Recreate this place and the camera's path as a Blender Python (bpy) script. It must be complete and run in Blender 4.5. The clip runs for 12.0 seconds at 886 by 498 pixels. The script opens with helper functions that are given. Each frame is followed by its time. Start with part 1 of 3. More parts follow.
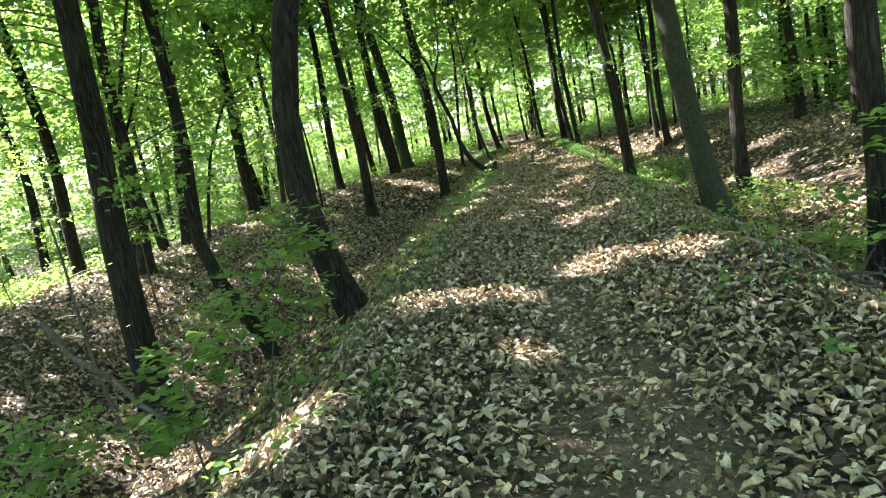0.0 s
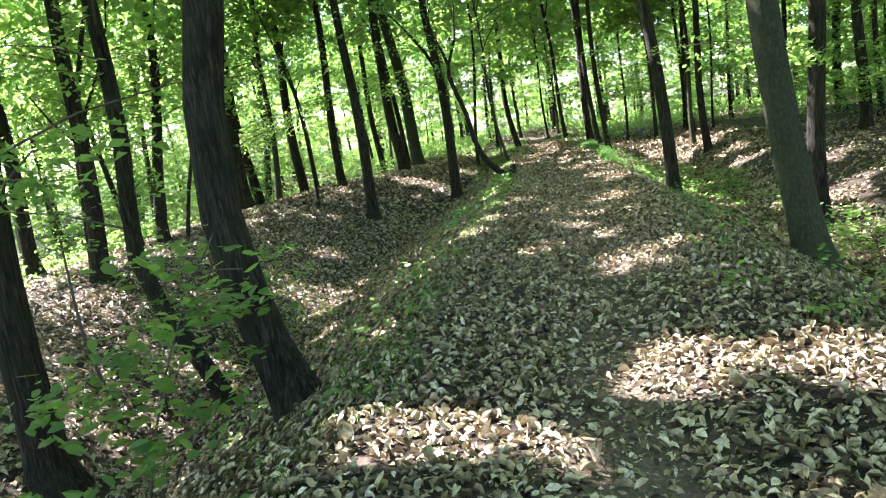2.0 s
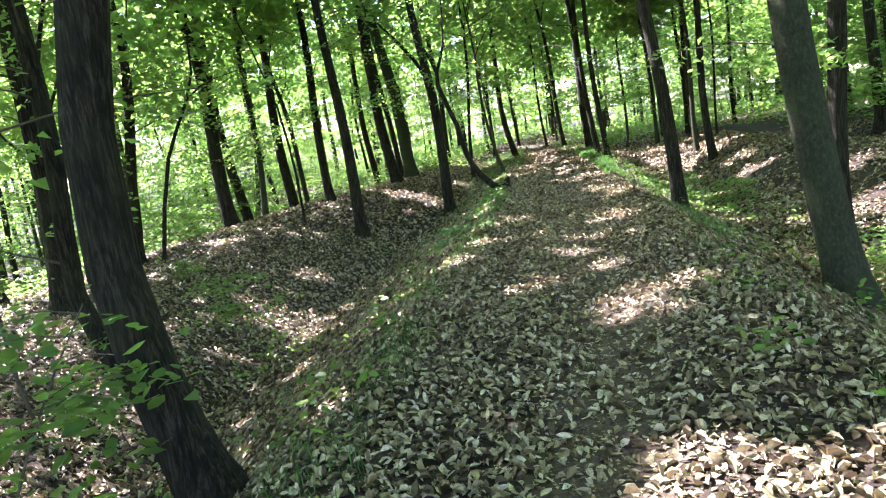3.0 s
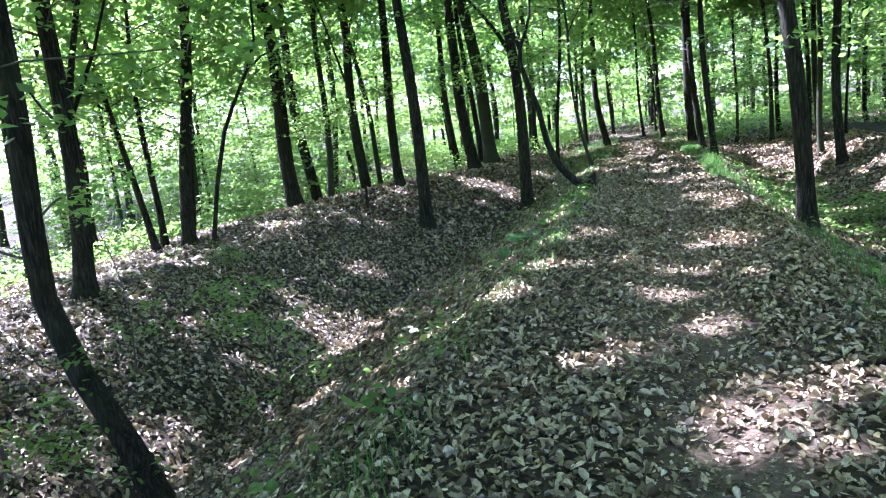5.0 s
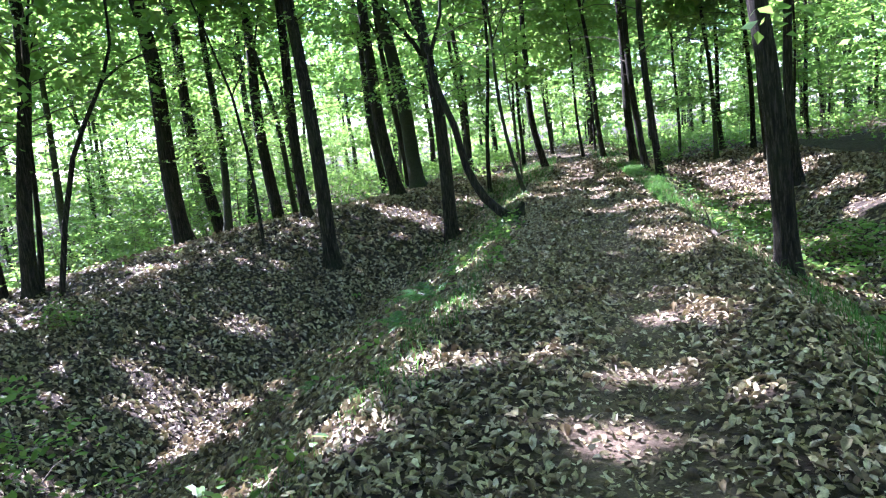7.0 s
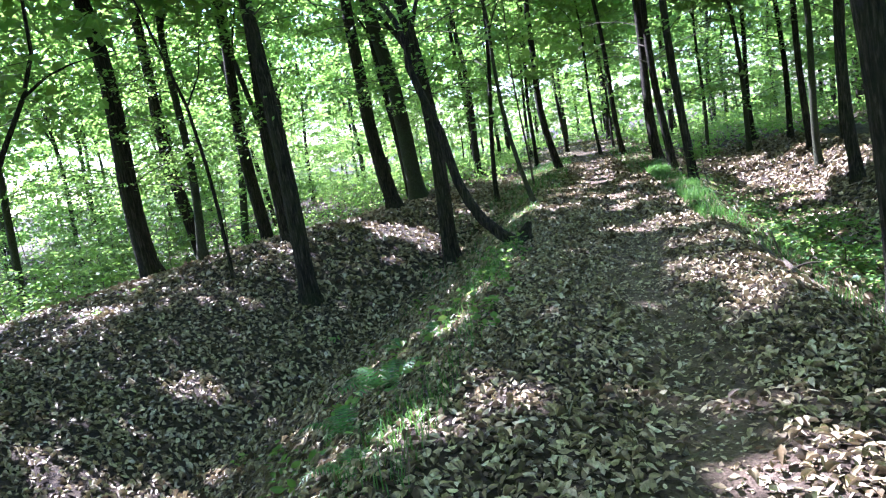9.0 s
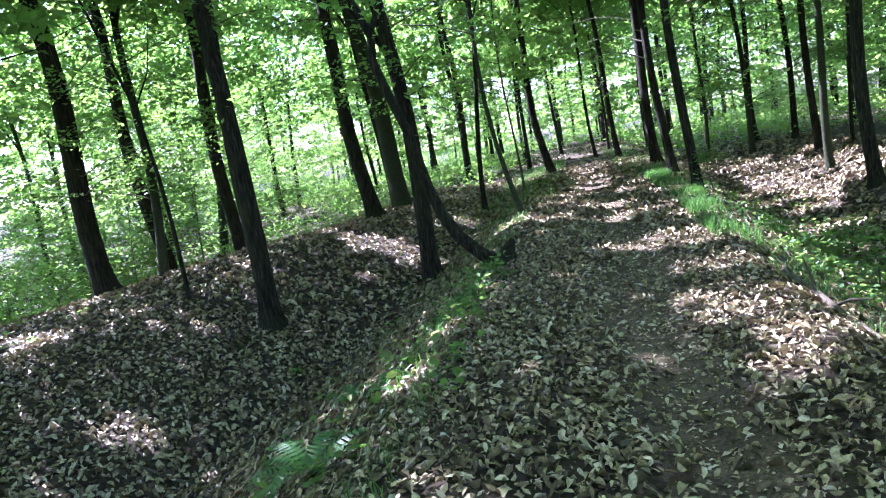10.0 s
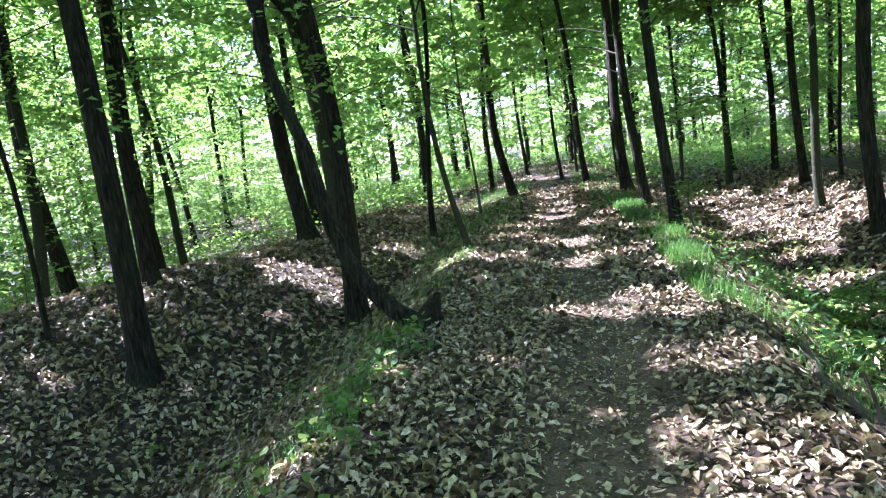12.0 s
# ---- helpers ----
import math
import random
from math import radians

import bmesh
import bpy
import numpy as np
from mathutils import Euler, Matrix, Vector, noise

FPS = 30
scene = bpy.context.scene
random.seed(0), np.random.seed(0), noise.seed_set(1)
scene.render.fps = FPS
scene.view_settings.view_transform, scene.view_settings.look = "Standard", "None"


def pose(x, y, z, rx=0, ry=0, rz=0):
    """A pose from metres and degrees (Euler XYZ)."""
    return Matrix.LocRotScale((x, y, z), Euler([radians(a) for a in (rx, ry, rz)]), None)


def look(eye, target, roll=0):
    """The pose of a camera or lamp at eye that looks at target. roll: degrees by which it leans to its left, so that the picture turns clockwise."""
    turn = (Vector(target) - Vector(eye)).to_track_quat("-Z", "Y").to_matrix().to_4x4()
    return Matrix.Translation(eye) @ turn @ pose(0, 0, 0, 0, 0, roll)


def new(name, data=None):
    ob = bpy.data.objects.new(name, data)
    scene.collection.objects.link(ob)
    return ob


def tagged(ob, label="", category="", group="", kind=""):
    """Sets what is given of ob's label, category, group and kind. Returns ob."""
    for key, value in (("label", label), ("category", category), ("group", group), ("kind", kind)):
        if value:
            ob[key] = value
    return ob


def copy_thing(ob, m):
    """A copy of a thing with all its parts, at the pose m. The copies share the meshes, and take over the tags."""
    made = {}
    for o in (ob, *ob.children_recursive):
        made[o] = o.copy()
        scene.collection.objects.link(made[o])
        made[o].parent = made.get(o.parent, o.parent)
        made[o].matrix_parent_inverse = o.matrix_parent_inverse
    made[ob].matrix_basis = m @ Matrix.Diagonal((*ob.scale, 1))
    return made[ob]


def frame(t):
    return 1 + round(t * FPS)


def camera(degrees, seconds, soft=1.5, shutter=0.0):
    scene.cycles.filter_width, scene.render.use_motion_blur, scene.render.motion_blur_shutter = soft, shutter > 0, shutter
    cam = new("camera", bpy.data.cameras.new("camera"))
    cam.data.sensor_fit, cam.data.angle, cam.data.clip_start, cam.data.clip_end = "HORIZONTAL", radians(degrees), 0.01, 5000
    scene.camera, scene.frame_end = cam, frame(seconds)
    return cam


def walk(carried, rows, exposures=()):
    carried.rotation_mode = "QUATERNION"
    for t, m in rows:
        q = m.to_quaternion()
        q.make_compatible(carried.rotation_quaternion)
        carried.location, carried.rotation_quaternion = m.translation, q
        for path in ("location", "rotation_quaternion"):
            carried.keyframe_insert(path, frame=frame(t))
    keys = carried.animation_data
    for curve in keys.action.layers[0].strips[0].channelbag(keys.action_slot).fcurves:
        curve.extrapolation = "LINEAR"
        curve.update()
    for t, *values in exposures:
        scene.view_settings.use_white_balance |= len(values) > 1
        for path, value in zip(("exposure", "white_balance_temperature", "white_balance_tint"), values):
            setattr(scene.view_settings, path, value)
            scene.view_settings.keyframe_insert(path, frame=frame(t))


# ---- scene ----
cam = camera(66.0, 12.0, 1.2)
PATH = [
    (0, (-0.193, 0.776, 1.431), (-0.441, 2.732, 1.101), -10.7),
    (0.5, (-0.191, 1.473, 1.444), (-0.442, 3.429, 1.113), -10.0),
    (1, (-0.157, 2.112, 1.443), (-0.447, 4.063, 1.116), -9.4),
    (1.5, (-0.194, 2.665, 1.469), (-0.523, 4.609, 1.132), -8.4),
    (2, (-0.264, 3.34, 1.513), (-0.554, 5.288, 1.167), -8.4),
    (2.5, (-0.198, 3.991, 1.517), (-0.455, 5.944, 1.17), -8.9),
    (2.7, (-0.168, 4.204, 1.552), (-0.434, 6.157, 1.215), -9.0),
    (4.3, (0.091, 5.644, 1.613), (-0.385, 7.563, 1.309), -7.8),
    (4.5, (0.063, 5.898, 1.585), (-0.445, 7.806, 1.266), -7.1),
    (5, (-0.018, 6.532, 1.628), (-0.559, 8.426, 1.281), -6.5),
    (5.5, (0.032, 7.224, 1.596), (-0.548, 9.109, 1.263), -6.6),
    (6, (0.091, 7.914, 1.604), (-0.44, 9.819, 1.307), -6.2),
    (6.5, (0.093, 8.716, 1.578), (-0.322, 10.652, 1.292), -6.9),
    (7, (0.14, 9.381, 1.529), (-0.248, 11.319, 1.224), -7.1),
    (7.2, (0.167, 9.588, 1.582), (-0.227, 11.525, 1.273), -6.8),
    (8.8, (0.182, 11.562, 1.637), (-0.264, 13.489, 1.339), -9.5),
    (9, (0.183, 11.826, 1.605), (-0.261, 13.754, 1.309), -9.7),
    (9.5, (0.167, 12.564, 1.604), (-0.264, 14.494, 1.307), -10.0),
    (10, (0.251, 13.209, 1.596), (-0.183, 15.14, 1.304), -10.0),
    (10.5, (0.286, 13.737, 1.586), (-0.139, 15.67, 1.294), -9.1),
    (11, (0.293, 14.402, 1.602), (-0.092, 16.344, 1.316), -8.5),
    (11.5, (0.379, 14.998, 1.584), (0.02, 16.946, 1.308), -8.4),
    (12, (0.427, 15.539, 1.568), (0.089, 17.492, 1.303), -7.5),
]
walk(cam, [(t, look(eye, target, roll)) for t, eye, target, roll in PATH], [(0.0, 3.4, 6350, 20), (2.7, 3.65, 5900, 28), (4.5, 3.55, 5500, 40), (5.0, 3.5, 5150, 36), (6.0, 3.42, 5250, 35), (9.5, 3.35, 5200, 33), (11.0, 3.35, 5050, 33), (12.0, 3.4, 5300, 33)])

# world and sun: high summer sun from ahead on the left
SUN = Vector((-0.58, 0.34, 0.74)).normalized()
sky_world = bpy.data.worlds.new("sky")
scene.world = sky_world
sky_world.use_nodes = True
sky_nodes = sky_world.node_tree
sky = sky_nodes.nodes.new("ShaderNodeTexSky")
sky.sky_type, sky.sun_disc = "NISHITA", False
sky.sun_elevation, sky.sun_rotation = math.asin(SUN.z), math.atan2(SUN.x, SUN.y)
sky_nodes.links.new(sky.outputs[0], sky_nodes.nodes["Background"].inputs[0])
sky_nodes.nodes["Background"].inputs[1].default_value = 0.10
sun = new("sun", bpy.data.lights.new("sun", "SUN"))
sun.data.energy, sun.data.angle, sun.data.color = 4.1, radians(0.53), (1.0, 0.95, 0.87)
sun.matrix_world = look(SUN * 60, (0, 0, 0))


# ---- materials ----
def material(name, roughness=0.8):
    m = bpy.data.materials.new(name)
    m.use_nodes = True
    b = m.node_tree.nodes["Principled BSDF"]
    b.inputs["Roughness"].default_value = roughness
    b.inputs["Specular IOR Level"].default_value = 0.25
    return m, m.node_tree, b


def node(tree_, kind, **settings):
    n = tree_.nodes.new(kind)
    for key, value in settings.items():
        n.inputs[key.replace("_", " ")].default_value = value
    return n


def ramp(tree_, source, stops):
    n = tree_.nodes.new("ShaderNodeValToRGB")
    e = n.color_ramp.elements
    while len(e) < len(stops):
        e.new(0.5)
    for item, (at, colour) in zip(e, stops):
        item.position, item.color = at, (*colour, 1)
    tree_.links.new(source, n.inputs[0])
    return n.outputs[0]


def mixed(tree_, factor, a, b, mode="MIX"):
    n = tree_.nodes.new("ShaderNodeMix")
    n.data_type, n.blend_type = "RGBA", mode
    if isinstance(factor, float):
        n.inputs[0].default_value = factor
    else:
        tree_.links.new(factor, n.inputs[0])
    tree_.links.new(a, n.inputs[6])
    tree_.links.new(b, n.inputs[7])
    return n.outputs[2]


def bumped(tree_, bsdf, height, strength, distance):
    n = node(tree_, "ShaderNodeBump", Strength=strength, Distance=distance)
    tree_.links.new(height, n.inputs["Height"])
    tree_.links.new(n.outputs[0], bsdf.inputs["Normal"])


def bark_material(name, stops, stretch, bump, moss):
    m, t, b = material(name, 0.9)
    at = t.nodes.new("ShaderNodeTexCoord")
    squash = node(t, "ShaderNodeMapping", Scale=(1, 1, stretch))
    t.links.new(at.outputs["Object"], squash.inputs[0])
    ridges = node(t, "ShaderNodeTexNoise", Scale=36.0, Detail=6.0, Roughness=0.75, Distortion=0.3)
    t.links.new(squash.outputs[0], ridges.inputs["Vector"])
    patches = node(t, "ShaderNodeTexNoise", Scale=1.7, Detail=4.0, Roughness=0.6)
    t.links.new(at.outputs["Object"], patches.inputs["Vector"])
    colour = ramp(t, ridges.outputs[0], stops)
    green = t.nodes.new("ShaderNodeRGB")
    green.outputs[0].default_value = (*moss, 1)
    amount = ramp(t, patches.outputs[0], [(0.45, (0, 0, 0)), (0.75, (0.6, 0.6, 0.6))])
    t.links.new(mixed(t, amount, colour, green.outputs[0]), b.inputs["Base Color"])
    bumped(t, b, ridges.outputs[0], bump, 0.05)
    return m


OAK = bark_material("oak_bark", [(0.42, (0.004, 0.003, 0.0022)), (0.52, (0.02, 0.0155, 0.011)), (0.66, (0.075, 0.061, 0.045))], 0.1, 1.0, (0.034, 0.038, 0.021))
BEECH = bark_material("beech_bark", [(0.3, (0.013, 0.015, 0.008)), (0.5, (0.031, 0.034, 0.019)), (0.72, (0.075, 0.075, 0.048))], 0.55, 0.5, (0.034, 0.052, 0.02))
TWIG = bark_material("twig_bark", [(0.3, (0.05, 0.04, 0.03)), (0.7, (0.13, 0.11, 0.085))], 0.4, 0.4, (0.08, 0.08, 0.05))
DEAD = bark_material("dead_wood", [(0.3, (0.035, 0.026, 0.02)), (0.7, (0.13, 0.105, 0.082))], 0.2, 0.6, (0.12, 0.11, 0.08))


def leaf_material(name, stops, through_colour, share, roughness=0.45, grain=0.35):
    """A thin green leaf: part reflects, part lets the light through."""
    m, t, b = material(name, roughness)
    own = t.nodes.new("ShaderNodeNewGeometry")
    colour = ramp(t, own.outputs["Random Per Island"], stops)
    at = t.nodes.new("ShaderNodeTexCoord")
    blotch = node(t, "ShaderNodeTexNoise", Scale=38.0, Detail=4.0, Roughness=0.7)
    t.links.new(at.outputs["Object"], blotch.inputs["Vector"])
    spots = ramp(t, blotch.outputs[0], [(0.35, (1 - grain, 1 - grain, 1 - grain)), (0.6, (1, 1, 1))])
    colour = mixed(t, 1.0, colour, spots, "MULTIPLY")
    t.links.new(colour, b.inputs["Base Color"])
    b.inputs["Specular IOR Level"].default_value = 0.35
    thin = t.nodes.new("ShaderNodeBsdfTranslucent")
    glow = t.nodes.new("ShaderNodeRGB")
    glow.outputs[0].default_value = (*through_colour, 1)
    t.links.new(mixed(t, 0.72, colour, glow.outputs[0]), thin.inputs[0])
    mix = node(t, "ShaderNodeMixShader", Fac=share)
    t.links.new(b.outputs[0], mix.inputs[1])
    t.links.new(thin.outputs[0], mix.inputs[2])
    t.links.new(mix.outputs[0], t.nodes["Material Output"].inputs[0])
    return m


LEAF = leaf_material("green_leaf", [(0.0, (0.034, 0.11, 0.038)), (0.45, (0.07, 0.17, 0.05)), (0.8, (0.135, 0.24, 0.055)), (1.0, (0.25, 0.29, 0.07))], (0.38, 0.62, 0.115), 0.58)
GRASS = leaf_material("grass_blade", [(0.0, (0.03, 0.1, 0.022)), (0.75, (0.065, 0.17, 0.04)), (1.0, (0.15, 0.22, 0.075))], (0.22, 0.48, 0.08), 0.35)
FERN = leaf_material("fern_frond", [(0.0, (0.04, 0.13, 0.03)), (1.0, (0.08, 0.20, 0.05))], (0.22, 0.45, 0.08), 0.35)
LITTER = leaf_material("dry_leaf", [(0.0, (0.04, 0.028, 0.014)), (0.25, (0.17, 0.122, 0.062)), (0.55, (0.385, 0.31, 0.17)), (0.85, (0.55, 0.465, 0.295)), (1.0, (0.64, 0.565, 0.41))], (0.40, 0.30, 0.18), 0.06, 0.6, 0.6)


def floor_material():
    """Dark crumbly soil, leaf mould with the shade between leaves in its colour and, on the trodden line, packed
    grey-brown earth.
    """
    m, t, b = material("forest_soil", 0.95)
    at = t.nodes.new("ShaderNodeTexCoord")
    cells = node(t, "ShaderNodeTexVoronoi", Scale=15.0)
    warp = node(t, "ShaderNodeTexNoise", Scale=9.0, Detail=3.0)
    t.links.new(at.outputs["Object"], warp.inputs["Vector"])
    shift = t.nodes.new("ShaderNodeVectorMath")
    shift.operation = "MULTIPLY_ADD"
    shift.inputs[1].default_value = (0.12, 0.12, 0.12)
    t.links.new(warp.outputs[1], shift.inputs[0])
    t.links.new(at.outputs["Object"], shift.inputs[2])
    t.links.new(shift.outputs[0], cells.inputs["Vector"])
    split = t.nodes.new("ShaderNodeSeparateColor")
    t.links.new(cells.outputs["Color"], split.inputs[0])
    # mould tones darkened beyond their own brown, as shade in gaps between leaves
    mould = ramp(t, split.outputs[0], [(0.0, (0.016, 0.011, 0.008)), (0.5, (0.032, 0.023, 0.016)), (0.85, (0.06, 0.045, 0.031)), (1.0, (0.11, 0.085, 0.06))])
    grains = node(t, "ShaderNodeTexNoise", Scale=60.0, Detail=5.0, Roughness=0.7)
    t.links.new(at.outputs["Object"], grains.inputs["Vector"])
    soil = ramp(t, grains.outputs[0], [(0.3, (0.05, 0.037, 0.027)), (0.5, (0.12, 0.091, 0.067)), (0.75, (0.22, 0.175, 0.132))])
    damp = node(t, "ShaderNodeTexNoise", Scale=3.5, Detail=4.0, Roughness=0.65)
    t.links.new(at.outputs["Object"], damp.inputs["Vector"])
    soil = mixed(t, 1.0, soil, ramp(t, damp.outputs[0], [(0.35, (0.55, 0.53, 0.5)), (0.65, (1.15, 1.1, 1.05))]), "MULTIPLY")
    worn = t.nodes.new("ShaderNodeAttribute")
    worn.attribute_name = "worn"
    t.links.new(mixed(t, worn.outputs["Fac"], mould, soil), b.inputs["Base Color"])
    add = t.nodes.new("ShaderNodeMath")
    t.links.new(cells.outputs["Distance"], add.inputs[0])
    t.links.new(grains.outputs[0], add.inputs[1])
    bumped(t, b, add.outputs[0], 0.7, 0.03)
    return m


SOIL = floor_material()


# ---- shapes ----
def mesh(name, verts, faces, mat, soft=False):
    """A mesh from an array of points and an array of faces, all with the same number of corners."""
    verts, faces = np.asarray(verts, np.float32), np.asarray(faces, np.int32)
    me = bpy.data.meshes.new(name)
    n, k = faces.shape
    me.vertices.add(len(verts))
    me.vertices.foreach_set("co", verts.ravel())
    me.loops.add(n * k)
    me.loops.foreach_set("vertex_index", faces.ravel())
    me.polygons.add(n)
    me.polygons.foreach_set("loop_start", np.arange(0, n * k, k, dtype=np.int32))
    me.polygons.foreach_set("use_smooth", np.full(n, soft))
    me.update(calc_edges=True)
    me.materials.append(mat)
    return me


def part(name, me, parent, label=""):
    ob = new(name, me)
    ob.parent = parent
    return tagged(ob, label)


def tube(points, radii, sides=8, lobes=0.0, turn=0.0):
    """Points and quads of a round stem along a line of points, closed at its far end."""
    points, radii = np.asarray(points, float), np.asarray(radii, float)
    way = np.gradient(points, axis=0)
    way /= np.linalg.norm(way, axis=1)[:, None]
    ref = np.array([1.0, 0, 0]) if abs(way[0, 0]) < 0.8 else np.array([0, 1.0, 0])
    u = ref - way * (way @ ref)[:, None]
    u /= np.linalg.norm(u, axis=1)[:, None]
    v = np.cross(way, u)
    ang = np.linspace(0, 2 * np.pi, sides, endpoint=False) + turn
    r = radii[:, None] * np.ones(sides)
    if lobes:
        flare = np.exp(-np.linspace(0, len(points) - 1, len(points)) / 2.2)[:, None]
        r = r * (1 + lobes * flare * np.sin(ang * 4 + 1.3 + turn) + 0.04 * np.sin(ang * 3 + np.arange(len(points))[:, None] * 0.8))
    verts = points[:, None] + r[..., None] * (u[:, None] * np.cos(ang)[None, :, None] + v[:, None] * np.sin(ang)[None, :, None])
    i, j = np.meshgrid(np.arange(len(points) - 1), np.arange(sides), indexing="ij")
    a, b = i * sides + j, i * sides + (j + 1) % sides
    return verts.reshape(-1, 3), np.stack([a, b, b + sides, a + sides], -1).reshape(-1, 4)


def joined(pieces):
    verts, faces, at = [], [], 0
    for v, f in pieces:
        verts.append(v)
        faces.append(f + at)
        at += len(v)
    return np.concatenate(verts), np.concatenate(faces)


LEAF_TRI = np.array([[0, 1, 6], [1, 2, 7], [1, 7, 6], [2, 3, 7], [0, 6, 5], [5, 6, 4], [6, 7, 4], [7, 3, 4]])


def leaves(rng, at, size, tilt, fine, curl=0.12, wide=0.62, normal=None):
    """Leaves at the points given, each turned by chance; fine leaves have a midrib and a curl, plain ones are two folded triangles."""
    n = len(at)
    length = size * rng.uniform(0.65, 1.25, n)
    half = length * wide * rng.uniform(0.8, 1.2, n) / 2
    yaw, pitch, roll = rng.uniform(0, 2 * np.pi, n), rng.normal(0, tilt, n), rng.normal(0, tilt, n)
    c = rng.normal(curl, abs(curl) * 1.3, n) * length
    zero = np.zeros(n)
    if fine:
        e = rng.normal(0, abs(curl) * 1.4, n) * length
        pts = [(zero - length / 2, zero, zero), (-0.22 * length, half * 0.85, c), (0.16 * length, half * 0.9, c + e * 0.5), (length / 2, zero, e),
               (0.16 * length, -half * 0.9, c + e * 0.5), (-0.22 * length, -half * 0.85, c), (-0.22 * length, zero, zero), (0.16 * length, zero, e * 0.35)]
        tri = LEAF_TRI
    elif fine is None:
        e = rng.normal(0, abs(curl), n) * length
        pts = [(zero - length / 2, zero, zero), (-0.12 * length, half, c), (0.24 * length, half * 0.7, c + e), (length / 2, zero, e), (0.24 * length, -half * 0.7, c + e), (-0.12 * length, -half, c)]
        tri = np.array([[0, 3, 1], [1, 3, 2], [0, 5, 3], [5, 4, 3]])
    else:
        pts = [(zero - length / 2, zero, zero), (zero, half, c), (length / 2, zero, zero), (zero, -half, c)]
        tri = np.array([[0, 2, 1], [0, 3, 2]])
    p = np.stack([np.stack(q, -1) for q in pts], 1)
    x, y, z = p[..., 0], p[..., 1], p[..., 2]
    cr, sr, cp, sp, cy, sy = (f(a)[:, None] for a in (roll, pitch, yaw) for f in (np.cos, np.sin))
    y, z = y * cr - z * sr, y * sr + z * cr
    x, z = x * cp + z * sp, -x * sp + z * cp
    x, y = x * cy - y * sy, x * sy + y * cy
    if normal is not None:
        z = z - (normal[:, :1] * x + normal[:, 1:2] * y) / normal[:, 2:]
    k = p.shape[1]
    verts = np.stack([x, y, z], -1) + at[:, None]
    return verts.reshape(-1, 3), (tri[None] + (np.arange(n) * k)[:, None, None]).reshape(-1, 3)


def smooth(a, b, v):
    """0 below a, 1 above b, soft between."""
    k = np.clip((v - a) / (b - a), 0, 1)
    return k * k * (3 - 2 * k)


def path_x(y):
    """The middle of the trodden line."""
    return 0.02 + 0.65 * smooth(3, 19, y) - 0.25 * smooth(24, 34, y) - 1.0 * smooth(34, 60, y)


def ground_z(x, y):
    """Height of the forest floor: a flat-topped earth bank with a ditch on either side."""
    x, y = np.asarray(x, float), np.asarray(y, float)
    left = -1.5 + 0.45 * smooth(8, 16, y)
    right = 1.65 + 0.75 * smooth(20, 27, y)
    fade = smooth(22, 33, y)
    low_x = -5.3 + 2.9 * smooth(16, 31, y)
    low_z = -1.92 + 1.67 * smooth(17, 33, y)
    top_x = -10.8 + 6.0 * smooth(20, 33, y)
    top_z = -0.5 + 0.5 * smooth(20, 28, y) - 0.15 * smooth(33, 45, y)
    a = np.clip((left - x) / (left - low_x), 0, 1)
    b = np.clip((low_x - x) / (low_x - top_x), 0, 1)
    d = np.clip(top_x - x, 0, None)
    z_left = low_z * (0.55 * np.sin(a * np.pi / 2) + 0.45 * a * a * (3 - 2 * a))
    z_left = np.where(x < low_x, low_z + (top_z - low_z) * np.sin(b * np.pi / 2) ** 0.85, z_left)
    z_left = z_left - (1.7 * (1 - np.exp(-(d / 5.5) ** 2)) + 1.6 * smooth(6, 30, d)) * (1 - 0.8 * smooth(28, 55, y))
    c = np.clip((x - right) / (3.95 - right), 0, 1)
    e = np.clip((x - 3.95) / 3.4, 0, 1)
    far = smooth(28, 42, y)
    low_r = -1.0 + 0.6 * far
    z_right = low_r * (0.6 * np.sin(c * np.pi / 2) + 0.4 * c * c * (3 - 2 * c))
    z_right = np.where(x > 3.95, low_r + (-0.2 - low_r) * e * e * (3 - 2 * e), z_right)
    z = np.where(x < left, z_left, np.where(x > right, z_right, 0.0))
    mid = (x - path_x(y)) / 0.33
    z = z - 0.05 * np.exp(-mid * mid) * (1 - 0.5 * fade)
    z = z + 0.05 * np.sin(0.9 * x + 0.4 * y) * np.sin(0.7 * y - 0.5 * x + 1) * smooth(1.5, 4, np.abs(x - 0.2))
    z = z + 0.018 * np.sin(2.3 * x + 1.1 * y) * np.sin(2.9 * y - 1.3 * x)
    return z


def floor_normal(x, y):
    dx = (ground_z(x + 0.05, y) - ground_z(x - 0.05, y)) / 0.1
    dy = (ground_z(x, y + 0.05) - ground_z(x, y - 0.05)) / 0.1
    n = np.stack([-dx, -dy, np.ones_like(dx)], -1)
    return n / np.linalg.norm(n, axis=1)[:, None]


def axis(near, far_end, step_near, grow, start, stop):
    """Grid lines that lie close together from near to far_end and spread beyond."""
    mid = list(np.arange(near, far_end, step_near))
    out, s = [], step_near
    v = near
    while v > start:
        s *= grow
        v -= s
        out.append(v)
    low, s, v, high = out[::-1], step_near, far_end, []
    while v < stop:
        high.append(v)
        s *= grow
        v += s
    return np.array(low + mid + high)


